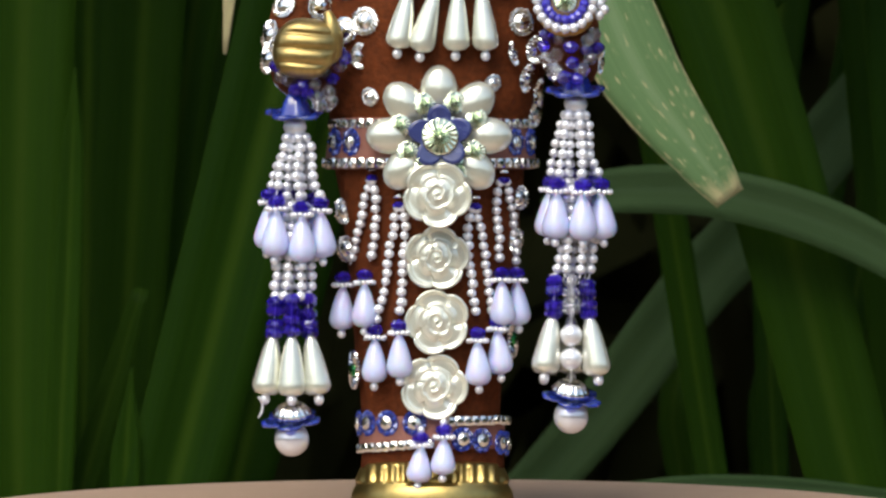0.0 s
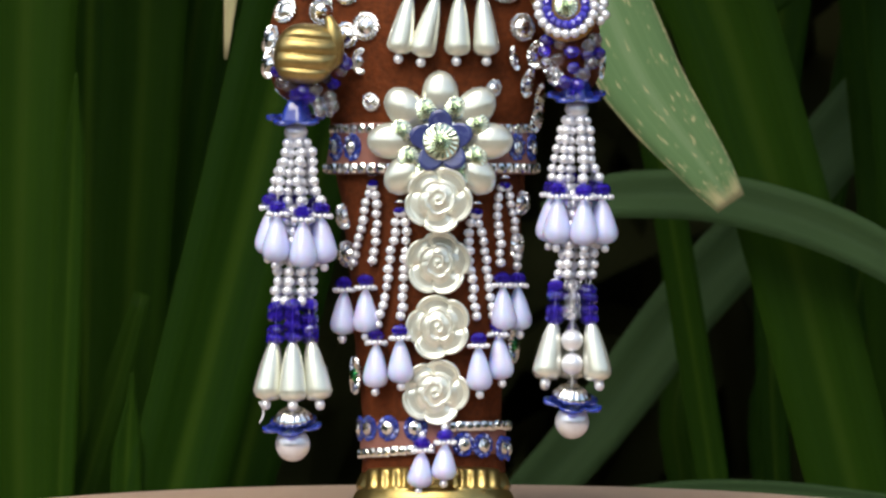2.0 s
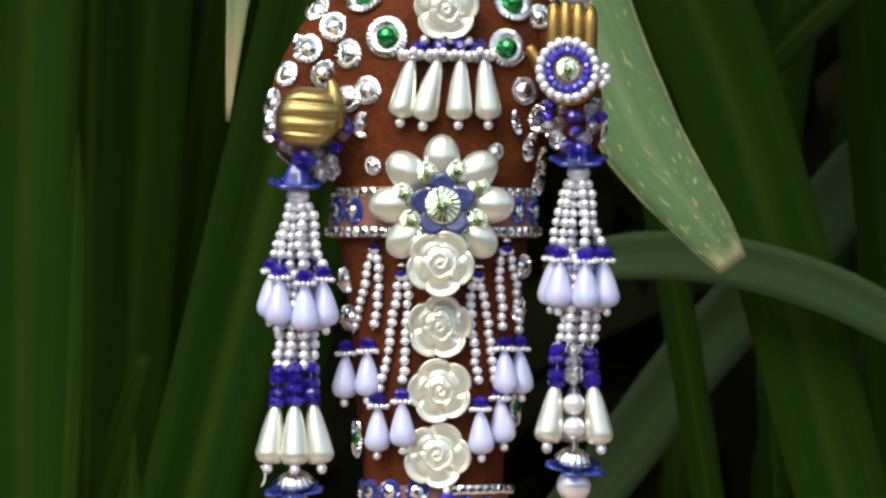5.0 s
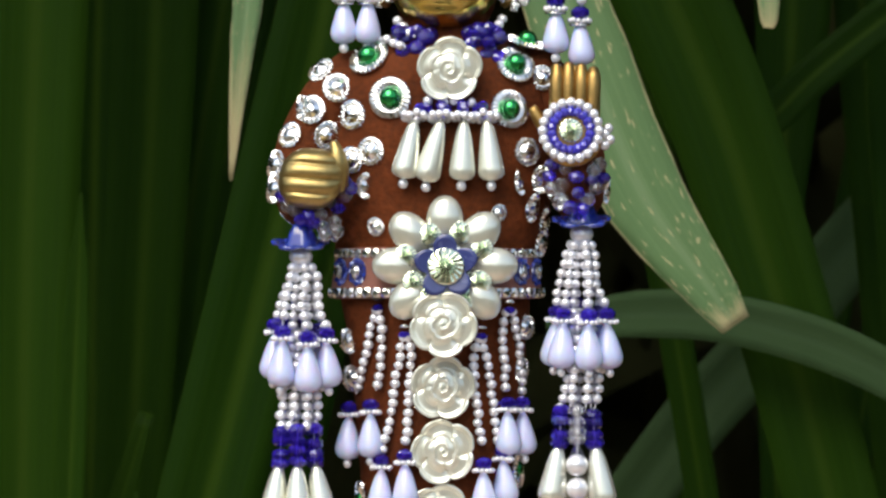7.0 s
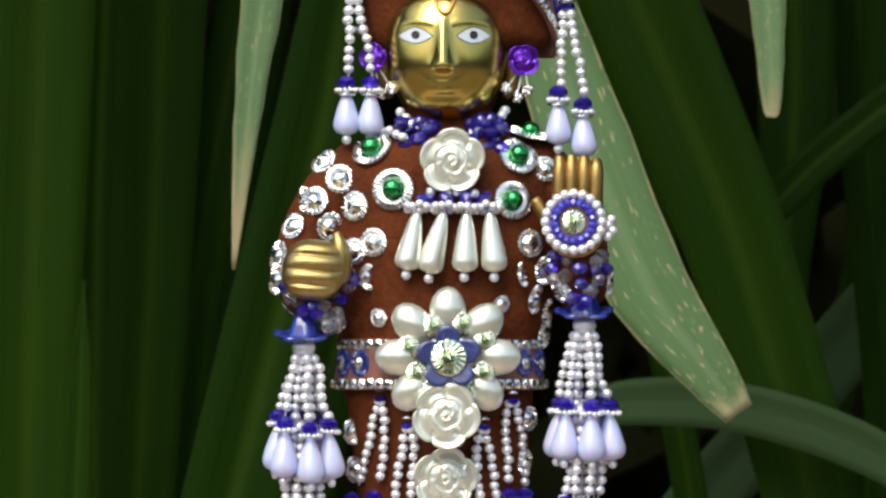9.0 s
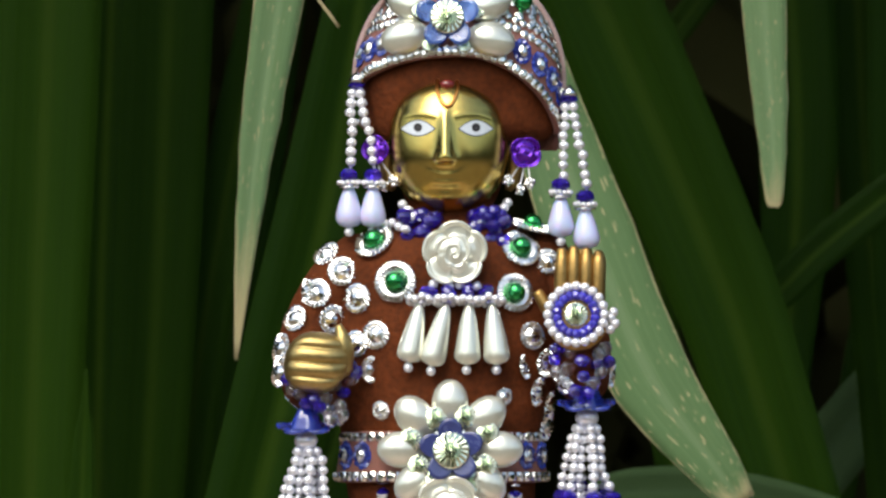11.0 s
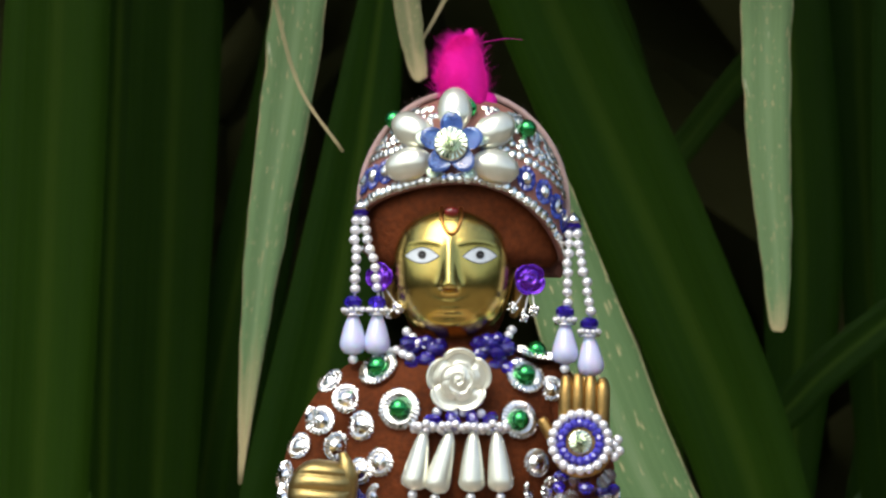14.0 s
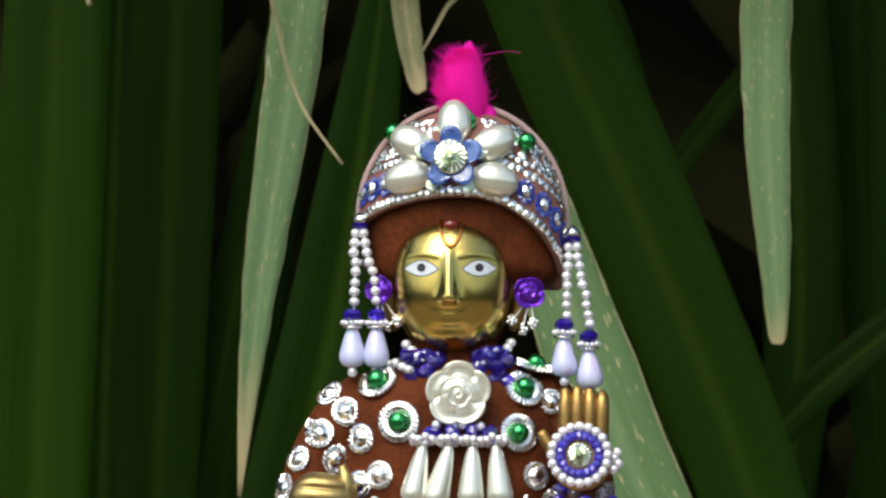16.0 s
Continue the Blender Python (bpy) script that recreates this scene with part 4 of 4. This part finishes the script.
# ---- pink plume ----
plume = thing("plume", W(795, -590, 0), "fluffy bright pink feather plume on the helmet", "plume")
core = Shape()
tube(core, [(806, -575, 10, 32), (798, -610, 10, 40), (791, -650, 8, 42), (797, -688, 6, 31), (803, -712, 6, 15), (806, -726, 6, 5)], 0, 16, 30)
part("core", core, [PINK], plume)
down = Shape()
for i in range(15000):
    h = random.random() ** 0.8
    a = random.uniform(0, 2 * math.pi)
    lump = 1 + 0.28 * noise.noise(Vector((math.cos(a) * 1.6, math.sin(a) * 1.6, h * 5)))
    w = (32 + 20 * math.sin(math.pi * min(1, h * 0.78 + 0.10))) * (1 - 0.66 * h ** 3) * lump
    b = Vector((804 - 15 * math.sin(h * 2.7) + w * 0.72 * math.cos(a), -572 - 142 * h, 10 + w * 0.7 * math.sin(a)))
    far = 1 + 1.2 * (random.random() < (0.16 if math.cos(a) < 0 and h > 0.5 else 0.03))
    o = Vector((math.cos(a) * random.uniform(2, 15) + random.uniform(-8, 6), -random.uniform(0, 17) * (1 if h < 0.85 else 0.6), math.sin(a) * random.uniform(2, 12))) * far
    bend = Vector((random.uniform(-5, 5), random.uniform(-4, 4), random.uniform(-4, 4)))
    side = Vector((random.uniform(-1, 1), random.uniform(-0.6, 0.6), random.uniform(-1, 1))) * 0.42
    k = len(down.v)
    m = b + o * 0.55 + bend
    down.v += [tuple(W(*q)) for q in (b - side, b + side, m + side * 0.7, m - side * 0.7, b + o)]
    down.add((k, k + 1, k + 2, k + 3)), down.add((k + 3, k + 2, k + 4))
part("down", down, [PINK], plume)
quill = Shape()
tube(quill, [(836, -600, 8, 18), (834, -570, 24, 16), (838, -545, 40, 10)], 0, 10, 10)
tube(quill, [(826, -704, 8, 0.6), (870, -712, 8, 0.4), (898, -709, 8, 0.3)], 0, 4, 8)
part("quill", quill, [PINK], plume)

# ---- helmet tassels ----
for cap, ends in (((612, -412, 40), ((598, -231, 0.0), (641, -231, 0.02))), ((988, -388, 36), ((973, -214, 0.0), (1016, -193, -0.04)))):
    t = thing("helmet_tassel", W(*cap), "pearl strands with milky drops, hanging in a pair from the helmet", "tassel", "tassels at the helmet")
    put("bead_cap", CUP, W(cap[0], cap[1] + 2, cap[2]), (17, 17, 18), None, t, "silver cone cap")
    put("cobalt_bead", B_COBALT, W(cap[0], cap[1] + 9, cap[2]), (15, 15, 10), None, t)
    for i, (u, v, lean) in enumerate(ends):
        k = -1 if i == 0 else 1
        dd = cap[2] + 14
        strung(t, [(cap[0] + 5 * k, cap[1] + 14, cap[2]), (cap[0] + 10 * k, cap[1] + 50, cap[2] + 6), ((cap[0] + 11 * k + u) / 2 + 3, (cap[1] + v) / 2 + 10, dd), (u + 3, v - 26, dd)], 9.4)
        put("spacer", SPACER, W(u, v + 8, dd), (17, 17, 9), None, t, "silver ring spacer")
        pendant(t, u, v, dd, 80, 23, lean, blue=17, ring=18, end=9)

# ---- earrings ----
for u, v, r, d, lean in ((647, -289, 27, 46, 0.5), (910, -284, 29, 50, -0.15)):
    e = thing("earring", W(u, v, d), "purple foil rose earring with small silver beads below", "earring", "earrings")
    put("rose", ROSE_PURPLE, W(u, v, d), (r, r, r * 0.8), facing(Vector((-lean, -1, 0))) @ Matrix.Rotation(lean, 3, "Z"), e, "purple foil rose")
    side = 12 if u < 775 else -10
    for k, drop in ((-1, 50), (0, 64), (1, 54)):
        x, y = u + side + 19 * k, v + drop
        thread(e, [(u + 4 * k, v + 14, d), (x, y, d + 4)], 1.4, 3)
        cluster = put("silver_cluster", B_SILVER, W(x, y, d + 4), 8.5, None, e, "cluster of tiny silver beads")
        for j in range(12):
            way = Vector((random.gauss(0, 1), random.gauss(0, 1), random.gauss(0, 1) + 0.3)).normalized() * 9
            put("silver_bead", B_SILVER, W(x + way.x, y + way.y, d + 4 + way.z), 3.6, None, cluster)

# ---- ground, thicket and strap-leaved plants ----
gs = Shape()
N = 40
ax = [math.copysign(abs(x) ** 3 * 60, x) for x in np.linspace(-1, 1, N + 1)]
gs.grid([[(x, y, -0.72 + 0.012 * noise.noise(Vector((x, y, 0)) * 3)) for x in ax] for y in ax], wrap=False)
tagged(new("ground", gs.mesh("ground", [SOIL])), "dark bare soil under the plants", "ground", kind="structure")


def bank(name, label, cat, material, inner, depth, height, arc, count, leaf, seed, kind="structure"):
    """A thick uneven bank of foliage along an arc, grown over with strap-shaped leaves."""
    rnd = random.Random(seed)
    b = Shape()
    (cx, cy, rx, ry, sgn), (a0, a1) = inner, arc

    def spot(a, h, w):
        k = noise.noise(Vector((a * 5, h * 3, seed)))
        r = 1 + (w * depth + 0.12 * depth * k) / rx
        return Vector((cx + rx * r * math.sin(a), cy + sgn * ry * r * math.cos(a), -0.74 + (height + 0.25 * noise.noise(Vector((a * 4, 0, seed + 1)))) * h))

    prof = [(0, 0.1), (0.3, 0.0), (0.6, 0.02), (0.9, 0.08), (1.0, 0.3), (1.0, 0.7), (0.9, 0.95), (0.5, 1.0), (0.0, 1.0)]
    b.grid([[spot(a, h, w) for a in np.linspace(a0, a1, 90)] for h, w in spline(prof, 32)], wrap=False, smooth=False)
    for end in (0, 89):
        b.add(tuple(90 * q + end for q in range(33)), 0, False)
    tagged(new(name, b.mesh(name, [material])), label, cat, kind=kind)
    l = Shape()
    for i in range(count):
        a, h = rnd.uniform(a0, a1), rnd.uniform(0.02, 1.0)
        p = spot(a, h, 0.04 if h < 0.95 else rnd.uniform(0.1, 0.9))
        out = (Vector((cx, cy, p.z)) - p).normalized()
        d = (out * rnd.uniform(0.2, 0.7) + Vector((rnd.uniform(-0.5, 0.5), rnd.uniform(-0.2, 0.2), rnd.uniform(0.3, 1.0)))).normalized() * leaf * rnd.uniform(0.6, 1.4)
        side = d.cross(out).normalized() * leaf * 0.06
        k = len(l.v)
        l.v += [tuple(q) for q in (p, p + d * 0.5 + side, p + d * 0.5 - side, p + d + out * leaf * 0.3 - Vector((0, 0, leaf * 0.2)))]
        l.add((k, k + 1, k + 3)), l.add((k, k + 3, k + 2))
    tagged(new(name + "_leaves", l.mesh(name + "_leaves", [material])), "narrow leaves growing over the " + name, "leaves", kind="stuff")


# the thicket bank wears its shade as a dark colour
bank("thicket", "thicket behind the plants, its deep shade put into a near-black colour", "thicket", SHADE, (0.0, 0.4, 2.4, 1.3, 1), 0.5, 2.4, (-1.75, 1.75), 5000, 0.3, 3)
# unseen ring added behind the lens, a dark horizon for the brass to reflect
bank("hedge", "unseen green hedge added behind the camera to darken reflections", "hedge", HEDGE, (0.0, -0.6, 5.0, 4.6, -1), 0.7, 1.35, (-1.95, 1.95), 9000, 0.22, 8)


def blade(parent, pts, material, y0, crown=None, n=44, fold=0.22, ragged=0.0, over=None):
    """A strap leaf through rows of (u, v, half width, depth behind y0 in mm), rooted at the crown."""
    rows = []
    for u, v, hw, dy in pts:
        y = y0 + dy / 1000
        p = W(u, v, -y / U)
        rows.append((*p, hw * U * (DIST + y) / DIST))
    if crown:
        a, b = Vector(rows[0][:3]), Vector(rows[1][:3])
        first = a + (a - b).normalized() * 0.06
        rows.insert(0, (*first, rows[0][3]))
        first = first + (a - b).normalized() * 0.08
        rows.insert(0, (*first, rows[0][3]))
        rows.insert(0, (*(first.lerp(Vector(crown), 0.45) + Vector((0, 0.02, 0))), rows[0][3] * 0.9))
        rows.insert(0, (*crown, rows[0][3] * 0.6))
    if over:
        top, start = over
        start = start + (start - Vector(rows[1][:3])).normalized() * 0.1
        rows.insert(0, (*start, rows[0][3]))
        rows.insert(0, (*(top.lerp(start, 0.6) + Vector((0, 0, 0.30))), rows[0][3] * 0.9))
        rows.insert(0, (*top, rows[0][3] * 0.5))
    s = Shape()
    out, uvs = [], []
    curve = spline(rows, n)
    for i, r in enumerate(curve):
        c = Vector(r[:3])
        t = (Vector(curve[min(i + 1, n)][:3]) - Vector(curve[max(i - 1, 0)][:3])).normalized()
        side = t.cross(Vector((0, 1, 0))).normalized()
        back = side.cross(t).normalized()
        back = back if back.y > 0 else -back
        w = max(r[3], 0.0004)
        line = []
        for k in (-1, -0.55, -0.12, 0, 0.12, 0.55, 1):
            e = 1 + (ragged * noise.noise(Vector((i * 0.9, k * 3, 1))) if abs(k) == 1 else 0)
            line.append(c + side * w * k * e + back * (fold * w * (1 - abs(k) ** 1.4) + 0.0004))
            uvs.append((0.5 + k / 2, i / n))
        for k in (1, 0.55, 0.12, 0, -0.12, -0.55, -1):
            e = 1 + (ragged * noise.noise(Vector((i * 0.9, k * 3, 1))) if abs(k) == 1 else 0)
            line.append(c + side * w * k * e + back * fold * w * (1 - abs(k) ** 1.4))
            uvs.append((0.5 + k / 2, i / n))
        out.append(line)
    s.grid(out, cap=True)
    s.uv = uvs
    return part("leaf", s, [material], parent)


def plant(name, x, y, label):
    p = thing(name, (x, y, -0.72), label, "plant", "strap-leaved plants")
    p["crown"] = (x, y, -0.72)
    return p


LABEL = "tall plant with long dark green strap leaves, growing in shade"
clump = plant("strap_leaf_plant", -0.1, 0.62, LABEL)
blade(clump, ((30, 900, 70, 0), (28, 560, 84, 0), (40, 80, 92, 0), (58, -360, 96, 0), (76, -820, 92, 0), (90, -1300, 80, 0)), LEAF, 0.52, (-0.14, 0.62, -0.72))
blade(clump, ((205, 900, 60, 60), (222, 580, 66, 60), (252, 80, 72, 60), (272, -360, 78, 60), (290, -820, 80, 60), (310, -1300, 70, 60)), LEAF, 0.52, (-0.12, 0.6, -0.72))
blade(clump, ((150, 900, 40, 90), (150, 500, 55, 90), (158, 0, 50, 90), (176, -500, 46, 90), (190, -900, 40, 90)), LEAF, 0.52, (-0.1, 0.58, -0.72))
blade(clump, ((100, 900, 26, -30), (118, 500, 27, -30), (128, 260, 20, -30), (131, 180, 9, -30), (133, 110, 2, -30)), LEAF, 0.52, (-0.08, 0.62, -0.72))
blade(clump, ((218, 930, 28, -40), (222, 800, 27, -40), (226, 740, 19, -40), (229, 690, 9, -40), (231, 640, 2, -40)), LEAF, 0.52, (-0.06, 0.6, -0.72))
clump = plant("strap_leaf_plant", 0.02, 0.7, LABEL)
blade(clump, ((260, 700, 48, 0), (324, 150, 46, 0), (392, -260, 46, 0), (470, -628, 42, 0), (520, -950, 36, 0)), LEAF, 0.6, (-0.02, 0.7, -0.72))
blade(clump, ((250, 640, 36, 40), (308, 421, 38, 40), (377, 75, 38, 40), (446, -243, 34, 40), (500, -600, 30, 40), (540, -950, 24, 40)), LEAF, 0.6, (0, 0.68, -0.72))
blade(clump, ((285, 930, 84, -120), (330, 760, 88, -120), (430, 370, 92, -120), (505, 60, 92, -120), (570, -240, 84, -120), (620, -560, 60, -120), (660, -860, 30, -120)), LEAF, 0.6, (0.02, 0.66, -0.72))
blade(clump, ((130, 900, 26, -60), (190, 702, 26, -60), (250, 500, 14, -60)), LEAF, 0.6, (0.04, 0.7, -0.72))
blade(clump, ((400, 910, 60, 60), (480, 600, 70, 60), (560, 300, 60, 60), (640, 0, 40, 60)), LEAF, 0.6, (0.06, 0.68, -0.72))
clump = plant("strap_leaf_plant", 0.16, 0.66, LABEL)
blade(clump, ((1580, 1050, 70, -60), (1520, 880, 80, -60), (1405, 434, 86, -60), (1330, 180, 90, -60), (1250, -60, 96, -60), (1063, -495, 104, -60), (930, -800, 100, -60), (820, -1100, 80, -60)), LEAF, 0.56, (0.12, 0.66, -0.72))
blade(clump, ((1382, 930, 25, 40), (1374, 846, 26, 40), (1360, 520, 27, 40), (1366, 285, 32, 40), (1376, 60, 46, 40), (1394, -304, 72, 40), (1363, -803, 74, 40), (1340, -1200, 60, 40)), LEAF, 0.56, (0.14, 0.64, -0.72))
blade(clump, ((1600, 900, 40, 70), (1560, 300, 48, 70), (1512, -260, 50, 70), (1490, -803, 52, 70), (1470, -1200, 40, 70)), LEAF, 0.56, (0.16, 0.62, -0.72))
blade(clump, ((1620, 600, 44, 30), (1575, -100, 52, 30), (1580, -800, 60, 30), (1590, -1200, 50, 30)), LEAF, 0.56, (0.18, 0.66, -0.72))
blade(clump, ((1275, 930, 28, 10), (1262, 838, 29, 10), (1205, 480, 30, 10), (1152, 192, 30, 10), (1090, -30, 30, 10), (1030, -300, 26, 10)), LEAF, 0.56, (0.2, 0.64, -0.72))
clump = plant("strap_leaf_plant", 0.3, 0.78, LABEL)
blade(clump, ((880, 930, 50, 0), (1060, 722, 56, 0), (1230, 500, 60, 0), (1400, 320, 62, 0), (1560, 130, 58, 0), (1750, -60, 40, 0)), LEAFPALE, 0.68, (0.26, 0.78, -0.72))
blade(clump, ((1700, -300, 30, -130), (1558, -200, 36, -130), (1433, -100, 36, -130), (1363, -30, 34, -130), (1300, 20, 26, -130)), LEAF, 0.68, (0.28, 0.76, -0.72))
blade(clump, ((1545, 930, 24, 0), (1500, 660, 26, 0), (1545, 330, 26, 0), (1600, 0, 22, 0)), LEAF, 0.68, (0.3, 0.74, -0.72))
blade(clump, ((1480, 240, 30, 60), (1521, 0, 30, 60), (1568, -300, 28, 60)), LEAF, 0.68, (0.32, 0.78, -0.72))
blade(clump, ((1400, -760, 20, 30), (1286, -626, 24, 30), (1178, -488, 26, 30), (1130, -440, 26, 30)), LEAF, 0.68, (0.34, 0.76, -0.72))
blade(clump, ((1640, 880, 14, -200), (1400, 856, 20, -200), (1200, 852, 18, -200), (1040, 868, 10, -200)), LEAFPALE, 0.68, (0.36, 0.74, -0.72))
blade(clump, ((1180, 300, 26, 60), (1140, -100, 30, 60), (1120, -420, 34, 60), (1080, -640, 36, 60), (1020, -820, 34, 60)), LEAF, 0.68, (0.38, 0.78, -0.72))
arch = plant("arching_plant", 0.20, 0.5, "plant with grey-green leaves arching low over the soil")
blade(arch, ((1680, 500, 38, 60), (1478, 392, 44, 60), (1278, 334, 44, 60), (1094, 327, 40, 60), (960, 360, 18, 60)), LEAFPALE, 0.42, (0.24, 0.5, -0.72))
blade(arch, ((800, -60, 40, 160), (815, -330, 56, 110), (850, -450, 60, 60), (905, -440, 66, 30), (955, -320, 70, 15), (1025, -130, 78, 0), (1125, 110, 74, -10), (1246, 280, 46, -15), (1292, 345, 28, -15)), LEAFHANG, 0.30, (0.06, 0.5, -0.72), fold=0.1, ragged=0.04)


def overhanging(x, y, reach, count, hanging):
    """A plant added beside the others, its unseen crown arching over to shade them; some tips hang down."""
    top = Vector((x * 0.75, y, 0.76))
    p = thing("shade_crown_plant", (x, y, -0.72), "added plant with an unseen shading crown, pale dry-tipped leaves hanging down", "plant", "strap-leaved plants")
    st = Shape()
    tube(st, [(x, y, -0.73, 0.05), (x * 0.95, y, -0.2, 0.045), (x * 0.85, y, 0.3, 0.04), (*top, 0.03)], 0, 12, 20, world=True)
    part("stem", st, [LEAFDRY], p)
    # crown leaves stay out of view, added to block sun and sky
    for i in range(count):
        end = Vector((random.uniform(*reach), random.uniform(-0.14, 1.3), random.uniform(0.60, 0.74)))
        mid = top.lerp(end, 0.55) + Vector((0, 0, random.uniform(0.06, 0.22)))
        s = Shape()
        rows, uvs = spline([(*top, 0.014), (*mid, random.uniform(0.026, 0.042)), (*end, 0.006)], 10), []
        for j, r in enumerate(rows):
            side = (end - top).cross(Vector((0, 0, 1))).normalized()
            s.v += [tuple(Vector(r[:3]) + side * r[3] * k + Vector((0, 0, -0.25 * r[3] * (1 - abs(k))))) for k in (-1, 0, 1)]
            uvs += [(0.5 + k / 2, j / 10) for k in (-1, 0, 1)]
        for j in range(10):
            for k in (0, 1):
                s.add((3 * j + k, 3 * j + k + 1, 3 * j + k + 4, 3 * j + k + 3))
        s.uv = uvs
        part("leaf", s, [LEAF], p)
    for pts, material, y0, rag, fold in hanging:
        u0, v0, hw, dy = pts[0]
        start = W(u0, v0, -(y0 + dy / 1000) / U)
        blade(p, pts, material, y0, None, fold=fold, ragged=rag, over=(top, start))


overhanging(0.85, 0.62, (-0.35, 1.1), 85, (
    (((1330, -1250, 46, 40), (1335, -900, 48, 0), (1330, -700, 44, 0), (1335, -500, 38, 0), (1346, -330, 28, 0), (1350, -205, 17, 0), (1349, -180, 9, 0)), LEAFTIP, 0.26, 0.10, 0.1),
    (((830, -1250, 4, 30), (800, -860, 5, 0), (760, -770, 4, 0), (722, -700, 2, 0)), LEAFDRY, 0.25, 0.0, 0.2)))
overhanging(-0.85, 0.62, (-1.1, 0.35), 120, (
    (((530, -1250, 44, 40), (515, -900, 50, 0), (484, -620, 46, 0), (442, -340, 34, 0), (414, -100, 18, 0), (398, 90, 3, 0)), LEAFTIP, 0.26, 0.12, 0.15),
    (((690, -1250, 20, 30), (685, -900, 24, 0), (694, -760, 24, 0), (712, -650, 17, 0), (722, -628, 9, 0)), LEAFDRY, 0.24, 0.1, 0.2),
    (((440, -1250, 4, 10), (450, -860, 4.5, -20), (466, -740, 4, -20), (505, -610, 3, -20), (580, -500, 1.5, -20)), LEAFDRY, 0.25, 0.0, 0.2),
    (((100, -1250, 4, 30), (126, -830, 4, 0), (134, -782, 2, 0)), LEAFDRY, 0.25, 0.0, 0.2)))
